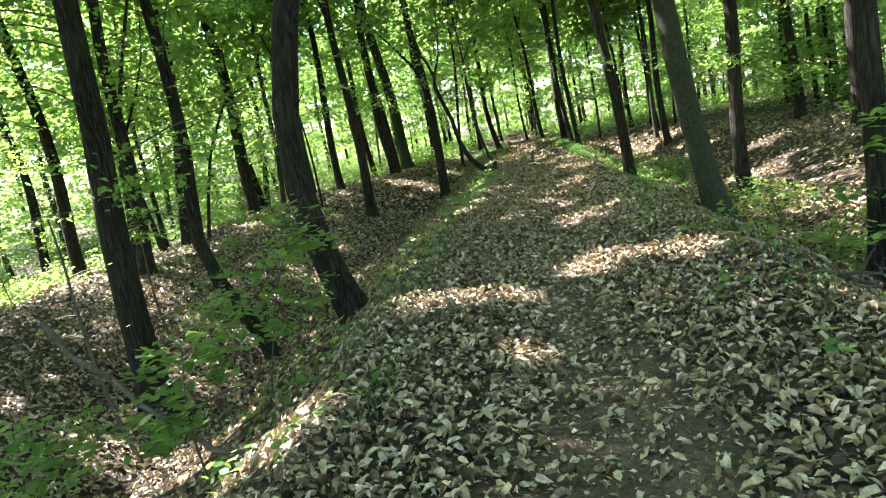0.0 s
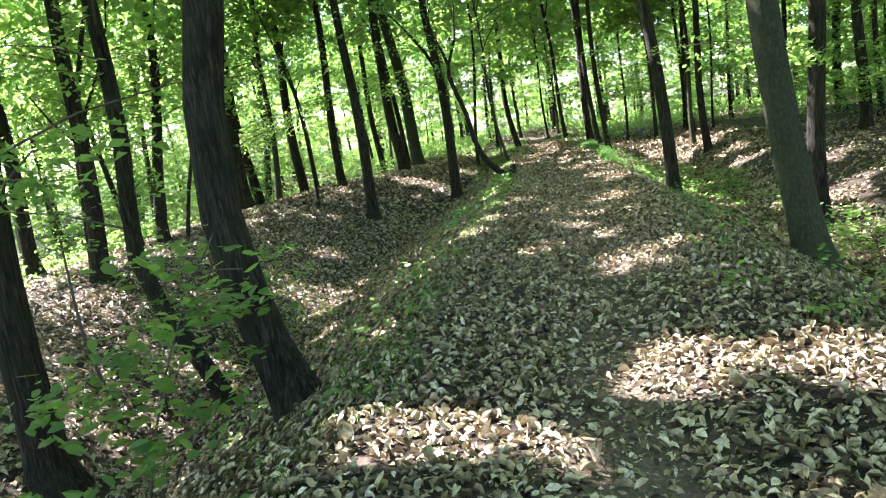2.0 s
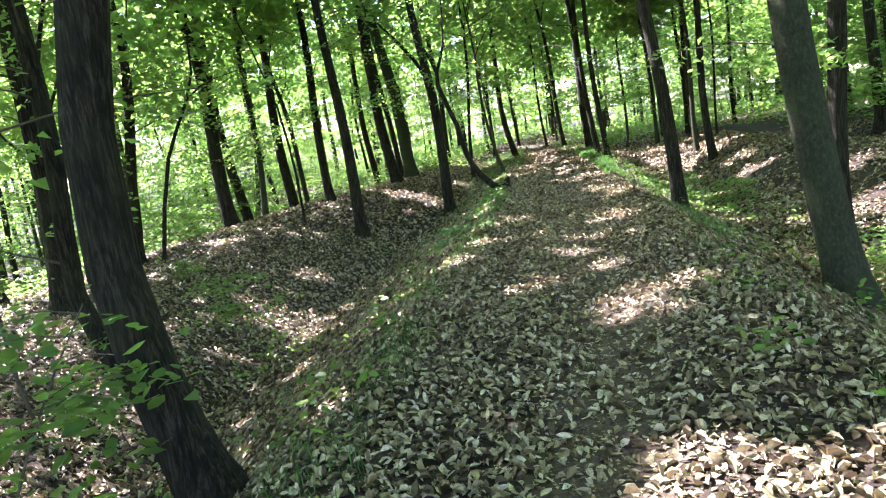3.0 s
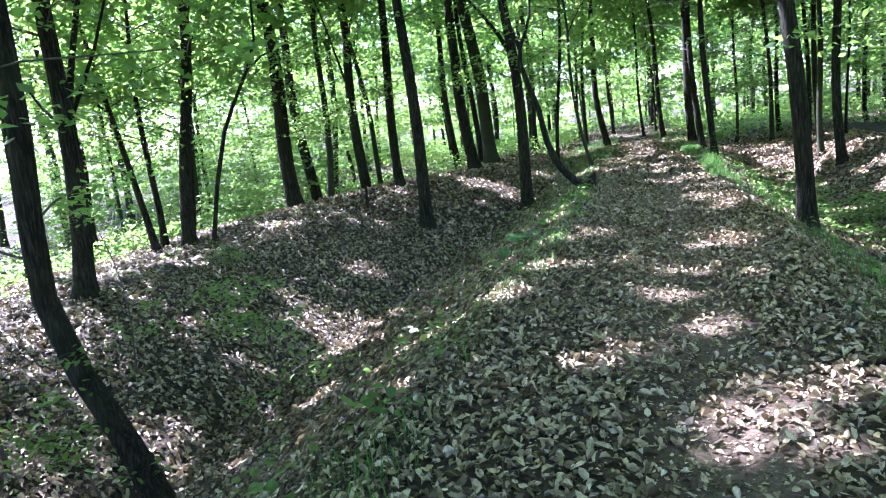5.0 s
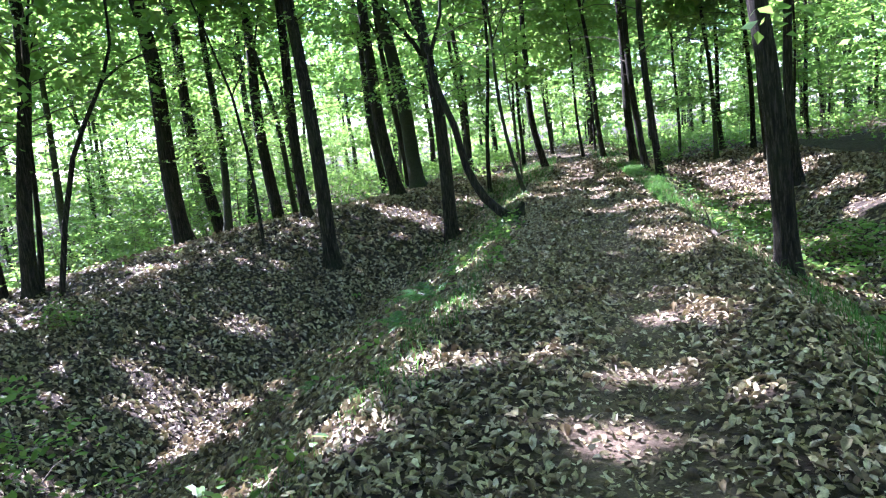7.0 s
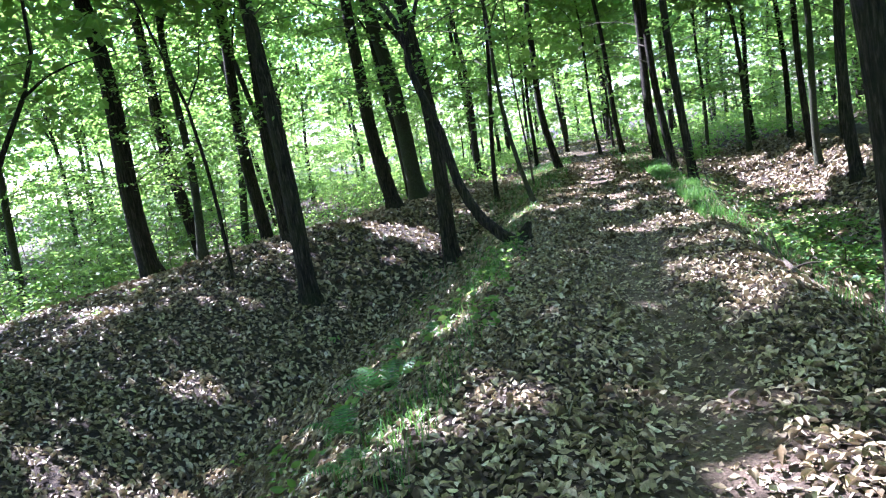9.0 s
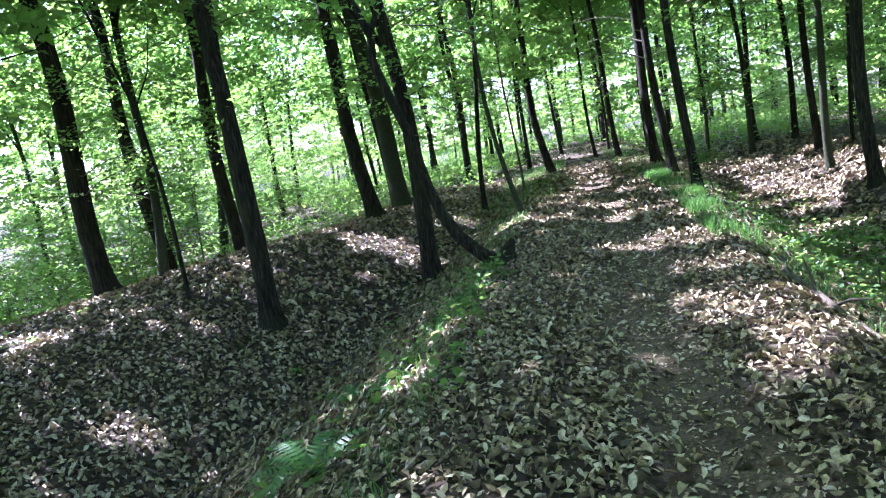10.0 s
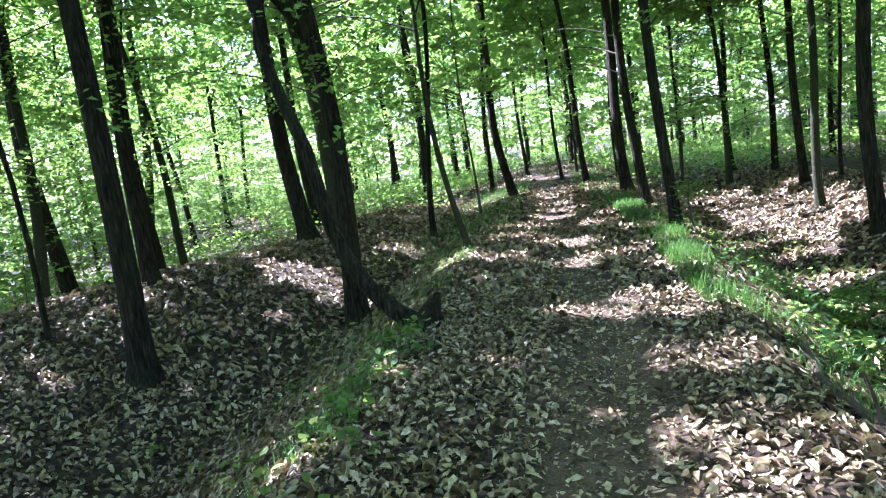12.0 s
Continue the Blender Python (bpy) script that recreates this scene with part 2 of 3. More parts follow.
def build_ground():
    xs, ys = axis(-13, 9, 0.18, 1.12, -1500, 1500), axis(0, 40, 0.2, 1.12, -1500, 1500)
    gx, gy = np.meshgrid(xs, ys)
    z = ground_z(np.clip(gx, -60, 60), np.clip(gy, -30, 130))
    v = np.stack([gx, gy, z], -1).reshape(-1, 3)
    w = len(xs)
    i, j = np.meshgrid(np.arange(len(ys) - 1), np.arange(w - 1), indexing="ij")
    a = (i * w + j).ravel()
    me = mesh("ground", v, np.stack([a, a + 1, a + w + 1, a + w], -1), SOIL, True)
    off = (v[:, 0] - path_x(v[:, 1]) + 0.12 * np.sin(v[:, 1] * 1.1)) / (0.42 + 0.1 * np.sin(v[:, 1] * 0.7))
    worn = np.exp(-off ** 4) * (np.abs(v[:, 1]) < 120)
    me.attributes.new("worn", "FLOAT", "POINT").data.foreach_set("value", worn.astype(np.float32))
    tagged(new("ground", me), "brown forest floor, an earth bank between two leafy ditches", "ground", kind="structure")


build_ground()

# places where the canopy lets the sun through to the floor: x, y, radius
SPOTS = []


def spot(x, y, r):
    SPOTS.append((x, y, r))


spot(-3.9, 7.5, 0.50); spot(-4.7, 7.8, 0.40); spot(-5.5, 8.1, 0.30); spot(-1.85, 4.4, 0.4)
spot(-1.1, 6.6, 0.25); spot(-0.5, 6.5, 0.30); spot(0.5, 7.2, 0.35); spot(1.1, 7.1, 0.35)
spot(0.5, 10.15, 0.2); spot(1.05, 10.5, 0.22); spot(0.4, 9.8, 0.08); spot(0.85, 9.72, 0.06); spot(-4.9, 18.1, 0.30); spot(5.1, 16.8, 0.70); spot(-6.2, 10.6, 0.20)
spot(-4.75, 16.8, 0.42); spot(-5.7, 17.45, 0.32); spot(-1.8, 12.5, 0.20); spot(-1.2, 12.8, 0.14)
spot(-2.6, 13.0, 0.20); spot(0.5, 11.7, 0.12); spot(0.36, 13.54, 0.08); spot(0.25, 12.7, 0.12); spot(-4.6, 18.5, 0.20)
spot(-4.0, 14.1, 0.20); spot(0.95, 14.75, 0.22); spot(-5.65, 12.85, 0.2); spot(-5.9, 20.4, 0.22)
spot(-8.9, 22.6, 0.40); spot(-4.2, 27.5, 0.50); spot(-0.3, 27.5, 0.30); spot(0.5, 26.7, 0.30)
spot(0.9, 22.0, 0.35); spot(1.4, 18.85, 0.38); spot(1.3, 17.3, 0.12); spot(-6.3, 18.2, 0.25)
spot(-1.2, 17.9, 0.15); spot(-1.3, 26.0, 0.40); spot(1.3, 22.1, 0.25); spot(-0.1, 29.0, 0.35)
spot(0.7, 26.2, 0.30); spot(5.4, 33.6, 0.60); spot(5.6, 31.3, 0.50); spot(4.8, 33.9, 0.40)
spot(-0.0, 20.5, 0.12); spot(0.6, 31.8, 0.40); spot(-1.1, 25.6, 0.30)

# the strip of light along the edge of the bank, the slope at the end of the ditch, the sunny far bank
spot(-1.4, 13.2, 0.2); spot(-2.2, 12.8, 0.2); spot(-0.9, 13.9, 0.2); spot(-1.05, 15.4, 0.15)
spot(-5.0, 28.1, 0.35); spot(-3.4, 26.9, 0.3); spot(-6.2, 29.6, 0.4); spot(-3.0, 29.8, 0.3)
spot(-9.5, 19.0, 0.4); spot(-10.4, 17.5, 0.5); spot(-11.0, 23.2, 0.3)
spot(4.8, 28.2, 0.5); spot(5.3, 30.0, 0.6); spot(4.5, 31.4, 0.5); spot(6.1, 29.2, 0.5)
spot(6.4, 32.0, 0.5); spot(5.0, 35.2, 0.6); spot(4.3, 26.2, 0.4); spot(3.8, 24.4, 0.35)
spot(6.0, 26.0, 0.5); spot(3.2, 20.0, 0.4); spot(4.0, 22.0, 0.4); spot(6.8, 34.5, 0.5)
spot(1.9, 23.6, 0.4); spot(2.0, 25.2, 0.4); spot(5.5, 29.3, 0.7); spot(5.2, 32.6, 0.8)
spot(6.6, 30.6, 0.6); spot(4.0, 29.6, 0.5); spot(1.35, 20.2, 0.3); spot(1.55, 17.9, 0.25)
spot(-12.0, 19.0, 0.8); spot(-13.5, 21.2, 1.0); spot(-14.0, 17.0, 1.0)
spot(-11.8, 16.0, 0.7); spot(-16.5, 19.5, 1.2)
spot(-13.0, 19.0, 1.5); spot(-14.5, 21.0, 1.6); spot(-12.2, 22.4, 1.0); spot(-5.4, 17.75, 0.25); spot(-0.45, 15.8, 0.1)
spot(2.1, 21.6, 0.45); spot(2.3, 27.0, 0.4); spot(1.9, 30.0, 0.4); spot(3.0, 18.0, 0.4); spot(3.4, 26.5, 0.5); spot(3.0, 22.4, 0.4)
spot(0.6, 24.5, 0.2); spot(-0.3, 25.4, 0.22); spot(1.3, 24.8, 0.3); spot(0.3, 30.4, 0.35); spot(1.3, 28.5, 0.35)
spot(6.4, 20.0, 0.5); spot(5.6, 23.5, 0.5); spot(0.4, 33.5, 0.4); spot(0.2, 36.0, 0.4)

fleck = np.random.default_rng(17)
for _ in range(70):
    spot(round(fleck.uniform(-7.5, 1.9), 2), round(fleck.uniform(3, 26), 2), round(fleck.uniform(0.02, 0.09), 2))


def shading(p):
    """Which of these points do not stand in the way of the sun to one of the spots."""
    keep = np.ones(len(p), bool)
    s = np.array(SUN)
    for x, y, r in SPOTS:
        z = float(ground_z(x, y))
        k = (p[:, 2] - z) / s[2]
        dx, dy = p[:, 0] - s[0] * k - x, p[:, 1] - s[1] * k - y
        a = np.arctan2(dy, dx)
        edge = r * (1 + 0.3 * np.sin(3 * a + x * 5) + 0.2 * np.sin(5 * a + y * 3))
        keep &= (dx * dx * 0.8 + dy * dy * 1.25 > (edge * 1.05 + 0.15) ** 2) | (p[:, 2] < z + 0.3)
    return keep


# ---- trees ----
def trunk_line(h, lx, ly, seed, bow=0.0):
    rng = np.random.default_rng(seed)
    s = np.concatenate([[-0.35, -0.05, 0.1, 0.25, 0.5, 0.9], np.arange(1.5, h, 0.8), [h]])
    f = np.where(s < 5, s, 5 + 4 * (1 - np.exp(-(s - 5) / 4)))
    a, b = rng.uniform(0, 6.28, 2)
    wob = 0.05 * np.clip(s, 0, None) ** 0.5
    x = lx * f + wob * np.sin(s * 0.7 + a) + bow * np.sin(np.clip(s / 4, 0, 1) * np.pi)
    y = ly * f + wob * np.sin(s * 0.8 + b)
    x, y = x - x[2] + lx * 0.1, y - y[2] + ly * 0.1
    return s, np.stack([x, y, s], -1)


def on_line(s, line, h):
    return np.array([np.interp(h, s, line[:, k]) for k in range(3)])


def sprays(rng, centres, count, radius, flat):
    """Leaf places in flat layers round the centres."""
    c = np.repeat(centres, count, 0)
    return c + rng.normal(0, 1, c.shape) * (radius, radius, flat) - [0, 0, 0] + np.stack([np.zeros(len(c))] * 2 + [-0.1 * rng.random(len(c))], -1)


TREES = []


def tree(x, y, r, lx=0.0, ly=0.0, bark=None, h=0.0, low=10, low_from=2.6, crown=2300, reach=0.0, seed=0, label="", far=False, fork=0.0, bow=0.0, sides=12, kick=0.0):
    """A forest tree: flared trunk, limbs, a high crown and, on many, thin leafy lower branches."""
    bark, r = bark or OAK, r * (0.62 if y > 26.2 and x > -4 and not far else 0.88)
    seed = seed or len(TREES) + 11
    rng = np.random.default_rng(seed)
    h = h or min(19, 10 + 34 * r + rng.uniform(-1, 1.5))
    reach = reach or 2.0 + 7 * r
    z0 = float(ground_z(x, y)) if not far else 0.0
    top = new("tree")
    top.location = (x, y, z0)
    s, line = trunk_line(h, lx, ly, seed, bow)
    line[:, 0] += kick * smooth(0.0, 2.4, s)
    girth = r * np.clip(1 - 0.8 * np.clip(s, 0, None) / h, 0.08, 1) * (1 + 0.6 * np.exp(-np.clip(s + 0.05, 0, None) / 0.22))
    part("trunk", mesh("trunk", *tube(line, girth, sides, 0.13 if r > 0.1 else 0, seed), bark, True), top)
    # limbs
    for k in range(4 if r > 0.1 else 2):
        a, at = rng.uniform(0, 6.28), (0.42 + 0.13 * k) * h
        if fork and k == 0:
            at, a = fork, rng.uniform(-0.6, 0.6)
        p0 = on_line(s, line, at)
        out, up = rng.uniform(0.35, 0.6) * reach, rng.uniform(0.12, 0.2) * h
        q = np.linspace(0, 1, 6)[:, None]
        for _ in range(8):
            pts = p0 + q * [math.cos(a) * out, math.sin(a) * out, 0] + q ** 0.8 * [0, 0, up]
            if far or shading(pts[1:] + [x, y, z0]).all():
                break
            a += 0.7
        part("limb", mesh("limb", *tube(pts, np.linspace(0.45, 0.1, 6) * r * (1 - 0.5 * at / h), 6), bark, True), top)
    # crown
    n = max(20, (crown if far else int(1.35 * crown)) // 34)
    t = rng.random(n)
    hz = h * (0.45 + 0.57 * t)
    wide = reach * np.sqrt(rng.random(n)) * (0.45 + 0.75 * np.sin(np.pi * np.clip(t * 0.85 + 0.12, 0, 1)))
    a = rng.uniform(0, 6.28, n)
    mid = np.stack([np.interp(hz, s, line[:, 0]) + wide * np.cos(a), np.interp(hz, s, line[:, 1]) + wide * np.sin(a), hz], -1)
    p = sprays(rng, mid, 34, 0.5, 0.17)
    if not far:
        p = p[shading(p + [x, y, z0])]
    part("crown", mesh("crown", *leaves(rng, p, 0.48 if far else 0.33, 0.5, False), LEAF), top)
    # thin lower branches with flat sprays of leaves
    if low:
        twigs, mids = [], []
        for k in range(int(low * 2.2)):
            a, at = rng.uniform(0, 6.28), low_from + (0.66 * h - low_from) * rng.random()
            out = rng.uniform(0.8, 3.0)
            p0 = on_line(s, line, at)
            q = np.linspace(0, 1, 3 if far else 4)[:, None]
            pts = p0 + q * [math.cos(a) * out, math.sin(a) * out, 0] + (q - 0.6 * q * q) * [0, 0, out * 0.5]
            twigs.append(tube(pts, np.linspace(0.016, 0.005, len(pts)), 3 if far else 4))
            mids += [p0 + (pts[-1] - p0) * g + rng.normal(0, 0.16, 3) * (1, 1, 0.4) for g in (0.4, 0.58, 0.76, 0.94, 1.1)]
        if far:
            tagged(part("low_branch", mesh("low_branch", *joined(twigs), TWIG, True), top), kind="stuff")
        else:
            for piece in twigs:
                part("branch", mesh("branch", *piece, TWIG, True), top)
        p = sprays(rng, np.array(mids), 7 if far else 18, 0.34 if far else 0.27, 0.06)
        if not far:
            p = p[shading(p + [x, y, z0])]
        part("lower_leaves", mesh("lower_leaves", *leaves(rng, p, 0.28 if far else 0.13, 0.4, False), LEAF), top)
    TREES.append((x, y))
    look_of = {OAK: "tall tree with dark furrowed bark and leafy crown", BEECH: "tall tree with smooth grey bark and leafy crown", TWIG: "slender young tree with thin dark stem"}
    return tagged(top, label or look_of[bark], "tree", "forest trees")


# trees beside the bank and ditches, from the start of the walk onwards
B, T = BEECH, TWIG
tree(-5.74, 9.52, 0.24, 0.035, 0.02, bow=-0.12, low=9, low_from=2.3, label="stout dark-barked tree standing in the leafy ditch")
tree(-9.30, 16.10, 0.20, 0.06, 0.04, low=8, crown=3200)
tree(-12.3, 18.0, 0.20, -0.02, -0.01, low=9, crown=6000, reach=4.6)
tree(-4.95, 12.0, 0.15, -0.01, -0.01, bow=-0.15, kick=-0.7, low=6, label="dark tree rooted at the bottom of the ditch")
tree(-2.22, 8.0, 0.185, 0.0, 0.0, low=3, low_from=4.5, label="thick furrowed tree leaning beside the path", bow=-0.33)
tree(2.60, 11.00, 0.2, -0.115, 0.03, B, low=3, low_from=4.5, label="smooth grey-green trunk on the edge of the bank")
tree(4.35, 15.3, 0.17, -0.01, 0.0, low=6)
tree(2.80, 7.00, 0.12, 0.06, 0.0, low=5)
tree(-11.25, 20.55, 0.1, -0.10, -0.08, h=8, crown=900, low=8, low_from=1.8)
tree(-11.5, 21.2, 0.1, 0.01, 0.01, h=9, crown=900, low=8, low_from=1.8)
tree(-10.70, 21.10, 0.18, 0.09, 0.07, low=9, low_from=1.9, crown=3000)
tree(-10.95, 21.60, 0.075, 0.12, 0.10, h=8, crown=700, low=6)
tree(-10.30, 26.20, 0.27, -0.03, -0.02, low=14, low_from=1.6)
tree(-11.6, 30.6, 0.24, -0.07, -0.04, low=12, low_from=1.6, crown=2700)
tree(-9.50, 27.12, 0.13, 0.06, 0.03, B, low=11, low_from=1.7)
tree(-10.2, 32.2, 0.25, -0.03, -0.01, low=8, crown=2700)
tree(-6.98, 26.85, 0.17, 0.0, 0.0, low=6)
tree(-9.8, 32.9, 0.13, -0.08, -0.04, B, low=6)
tree(-5.27, 23.70, 0.195, -0.008, 0.0, low=4, low_from=4.0, label="straight dark trunk on the slope of the ditch")
tree(-5.48, 31.10, 0.24, -0.05, -0.01, low=6, bow=-0.15)
tree(-5.20, 33.08, 0.30, -0.08, -0.02, B, low=4)
tree(-6.1, 35.5, 0.15, -0.06, -0.01, low=6)
tree(-8.04, 39.0, 0.19, -0.06, -0.02, low=7)
tree(-2.90, 25.97, 0.20, -0.018, 0.0, low=8, low_from=3.0, fork=4.2, label="dark forked tree standing at the end of the ditch")
tree(-0.88, 37.6, 0.23, -0.06, 0.0, low=5, bow=-0.2)
tree(2.49, 17.7, 0.15, -0.058, 0.01, low=4, low_from=4.0, label="dark straight trunk on the edge of the bank")
tree(2.40, 35.0, 0.24, -0.045, 0.0, low=5)
tree(2.29, 30.3, 0.165, -0.06, 0.0, low=5)
tree(2.22, 26.4, 0.145, -0.045, 0.0, low=5, low_from=0.4)
tree(1.58, 39.9, 0.18, -0.08, 0.0, low=5)
tree(5.70, 37.5, 0.15, -0.033, 0.0, B, low=13, low_from=1.3)
tree(5.95, 31.1, 0.15, -0.025, 0.0, B, low=4, label="pale-barked trunk on the far bank of the ditch")
tree(5.65, 27.7, 0.21, -0.04, 0.01, low=6)
tree(7.22, 38.2, 0.17, -0.006, 0.0, low=13, low_from=1.3)
tree(6.55, 33.70, 0.17, -0.038, 0.01, low=6)
tree(7.35, 33.60, 0.08, 0.01, 0.0, low=6)
tree(-2.47, 31.26, 0.115, 0.06, 0.01, low=6)
tree(-2.3, 46.5, 0.17, 0.03, 0.0, low=7)
tree(-1.60, 34.00, 0.06, -0.02, 0.0, T, h=8, crown=700, low=7)
tree(-4.9, 44.5, 0.18, -0.015, 0.0, low=7)
tree(-5.6, 48.3, 0.17, -0.025, 0.0, low=7)
tree(0.80, 44.40, 0.12, -0.05, 0.0, low=7)
tree(1.57, 48.70, 0.11, -0.03, 0.0, low=7)
tree(4.50, 38.70, 0.11, 0.03, 0.0, B, low=13, low_from=1.3)
tree(-9.0, 46.0, 0.1, 0.02, 0.0, T, h=9, crown=900, low=10)
tree(6.65, 41.0, 0.17, -0.03, 0.0, low=13, low_from=1.3)
tree(9.2, 30.5, 0.17, 0.0, 0.0, low=13, low_from=1.3)
tree(9.0, 24.0, 0.18, 0.0, 0.0, low=13, low_from=1.3)
tree(8.2, 18.5, 0.19, 0.02, 0.0, low=13, low_from=1.3)
tree(10.8, 27.0, 0.15, 0.0, 0.0, low=13, low_from=1.3)
tree(-0.9, 52.5, 0.17, -0.03, 0.0, low=8)
tree(3.2, 45.5, 0.18, -0.02, 0.0, low=8)
tree(-3.3, 57.0, 0.18, 0.0, 0.0, low=8)
tree(-14.5, 38.5, 0.2, 0.1, 0.05, B, low=8, crown=3600)
tree(-13.5, 25.5, 0.12, 0.05, 0.03, B, low=9)
# unseen trees beside and behind the start of the walk, added to shade the floor
tree(-4.5, -2.5, 0.2, low=6, low_from=4.0)
tree(3.2, -2.0, 0.18, low=6, low_from=4.0)
tree(-8.6, 2.5, 0.2, low=8, low_from=3.0, crown=3000)
tree(-10.5, 7.5, 0.18, low=8, crown=3400)
tree(-8.3, 5.6, 0.2, low=8, low_from=3.0, crown=3000)
tree(-13.5, 12.0, 0.2, low=8, crown=4400)
tree(5.8, 4.0, 0.18, low=8)
tree(7.2, 11.5, 0.2, low=13, low_from=1.3)
tree(-6.5, -7.0, 0.2, low=4)
tree(0.5, -7.5, 0.2, low=4)
tree(-13.0, 0.0, 0.2, low=6)
tree(6.5, -6.0, 0.2, low=4)
tree(-17.5, 6.5, 0.22, low=6)
tree(-18.0, -3.0, 0.22, low=6)

# ---- the wood all round: eight grown trees, set out by chance and turned ----
def keep_clear(x, y):
    """The strip with its own trees, and the open line of the path."""
    return (-14.5 < x < 10 and -3 < y < 50) or abs(x - float(path_x(np.array(y)))) < 2.2 and y < 60


def build_wood():
    stock = [tree(0, 0, r, lx, ly, bark, low=low, low_from=1.6, crown=880, seed=900 + k, far=True, sides=8)
             for k, (r, lx, ly, bark, low) in enumerate(((0.2, 0.02, 0, OAK, 14), (0.16, -0.03, 0.02, OAK, 16), (0.13, 0, 0.03, OAK, 16), (0.22, 0.02, -0.02, BEECH, 12),
                                                         (0.15, -0.02, 0, BEECH, 16), (0.1, 0.03, 0.02, OAK, 16)))]
    rng = np.random.default_rng(5)
    taken = list(TREES)
    made = 0
    for _ in range(6000):
        x, y = rng.uniform(-44, 38), rng.uniform(-10, 92)
        if keep_clear(x, y) or made > 175:
            continue
        # trees behind the start are unseen, added only for shade, so set wider
        gap = 3.2 if y > 0 and abs(x) < 40 else 6.0
        if x < -14:
            gap += 0.6
        elif x > 8 and 5 < y < 75:
            gap = 2.7
        if min((x - a) ** 2 + (y - b) ** 2 for a, b in taken) < gap * gap:
            continue
        taken.append((x, y))
        if -28 < x < -12 and -3 < y < 54:
            r = rng.uniform(0.1, 0.2)
            tree(x, y, r, rng.normal(0, 0.03), rng.normal(0, 0.03), BEECH if rng.random() < 0.45 else OAK, low=7, low_from=1.8, crown=2200, sides=8)
            continue
        size = rng.uniform(0.85, 1.2)
        m = Matrix.LocRotScale((x, y, float(ground_z(x, y))), Euler((0, 0, rng.uniform(0, 6.28))), (size, size, size))
        if made < len(stock):
            stock[made].matrix_basis = m
        else:
            copy_thing(stock[int(rng.integers(len(stock)))], pose(0, 0, 0)).matrix_basis = m
        made += 1


build_wood()


# ---- undergrowth ----
def sapling(x, y, h, spread, count, seed, size=0.1, fine=False, lean=(0.0, 0.0), stem=0.012, local=False, low_at=0.25, label="leafy green young sapling on the forest floor", name="sapling", sprig=14):
    """A thin stem with side twigs that carry flat sprays of leaves."""
    rng = np.random.default_rng(seed)
    z0 = 0.0 if local else float(ground_z(x, y))
    top = new(name)
    top.location = (x, y, z0)
    q = np.linspace(0, 1, 8)
    line = np.stack([lean[0] * q + 0.05 * h * np.sin(q * 4 + seed), lean[1] * q + 0.04 * h * np.sin(q * 3 + 2 * seed), h * q], -1)
    line -= line[0] + [0, 0, 0.05]
    part("stem", mesh("stem", *tube(line, stem * np.linspace(1.1, 0.35, 8), 6), TWIG, True), top)
    twigs, mids = [], []
    for k in range(count):
        at = rng.uniform(low_at, 1.0)
        a, out = rng.uniform(0, 6.28), spread * rng.uniform(0.4, 1.0) * (1.15 - 0.6 * at)
        p0 = np.array([np.interp(at, q, line[:, i]) for i in range(3)])
        g = np.linspace(0, 1, 3)[:, None]
        pts = p0 + g * [math.cos(a) * out, math.sin(a) * out, 0] + (g - 0.7 * g * g) * [0, 0, 0.4 * out]
        twigs.append(tube(pts, stem * np.linspace(0.45, 0.15, 3), 3))
        mids += [p0 + (pts[-1] - p0) * f for f in (0.5, 0.8, 1.05)]
    tagged(part("twig", mesh("twig", *joined(twigs), TWIG, True), top), kind="stuff")
    p = sprays(rng, np.array(mids), sprig, 0.16 * spread + 0.03, 0.035)
    if not local:
        p = p[shading(p + [x, y, z0])]
    part("leaves", mesh("leaves", *leaves(rng, p, size, 0.3, fine, 0.06), LEAF), top)
    return tagged(top, label, "sapling", "saplings")


def build_saplings():
    stock = [sapling(0, 0, h, w, c, 40 + k, 0.165, local=True, sprig=10) for k, (h, w, c) in enumerate(((2.6, 1.3, 18), (3.8, 1.6, 24), (1.5, 1.1, 16), (5.0, 1.8, 28), (6.5, 2.0, 30)))]
    rng = np.random.default_rng(8)
    made = 0
    while made < 280:
        kind = rng.random()
        if kind < 0.12:
            x, y = rng.uniform(-17, -11.4), rng.uniform(15, 36)
        elif kind < 0.48:
            x, y = rng.uniform(-36, -12.0), rng.uniform(12, 68)
        elif kind < 0.78:
            x, y = rng.uniform(8.2, 32), rng.uniform(14, 75)
        else:
            x, y = rng.uniform(-24, 18), rng.uniform(42, 85)
            if rng.random() < 0.3:
                x, y = rng.uniform(-7, 6), rng.uniform(62, 80)
        if kind < 0.2 and y > 24 and x > -12.6 or y < 62 and abs(x - float(path_x(np.array(y)))) < 2.4:
            continue
        z = float(ground_z(x, y))
        if x > -18 and not shading(np.array([(x + a, y + b, z + c) for a in (-0.8, 0, 0.8) for b in (-0.8, 0, 0.8) for c in (2.5, 4.5, 6.5)])).all():
            continue
        size = rng.uniform(0.8, 1.25)
        m = Matrix.LocRotScale((x, y, z), Euler((0, 0, rng.uniform(0, 6.28))), (size, size, size))
        if made < len(stock):
            stock[made].matrix_basis = m
        else:
            copy_thing(stock[int(rng.integers(len(stock)))], pose(0, 0, 0)).matrix_basis = m
        made += 1


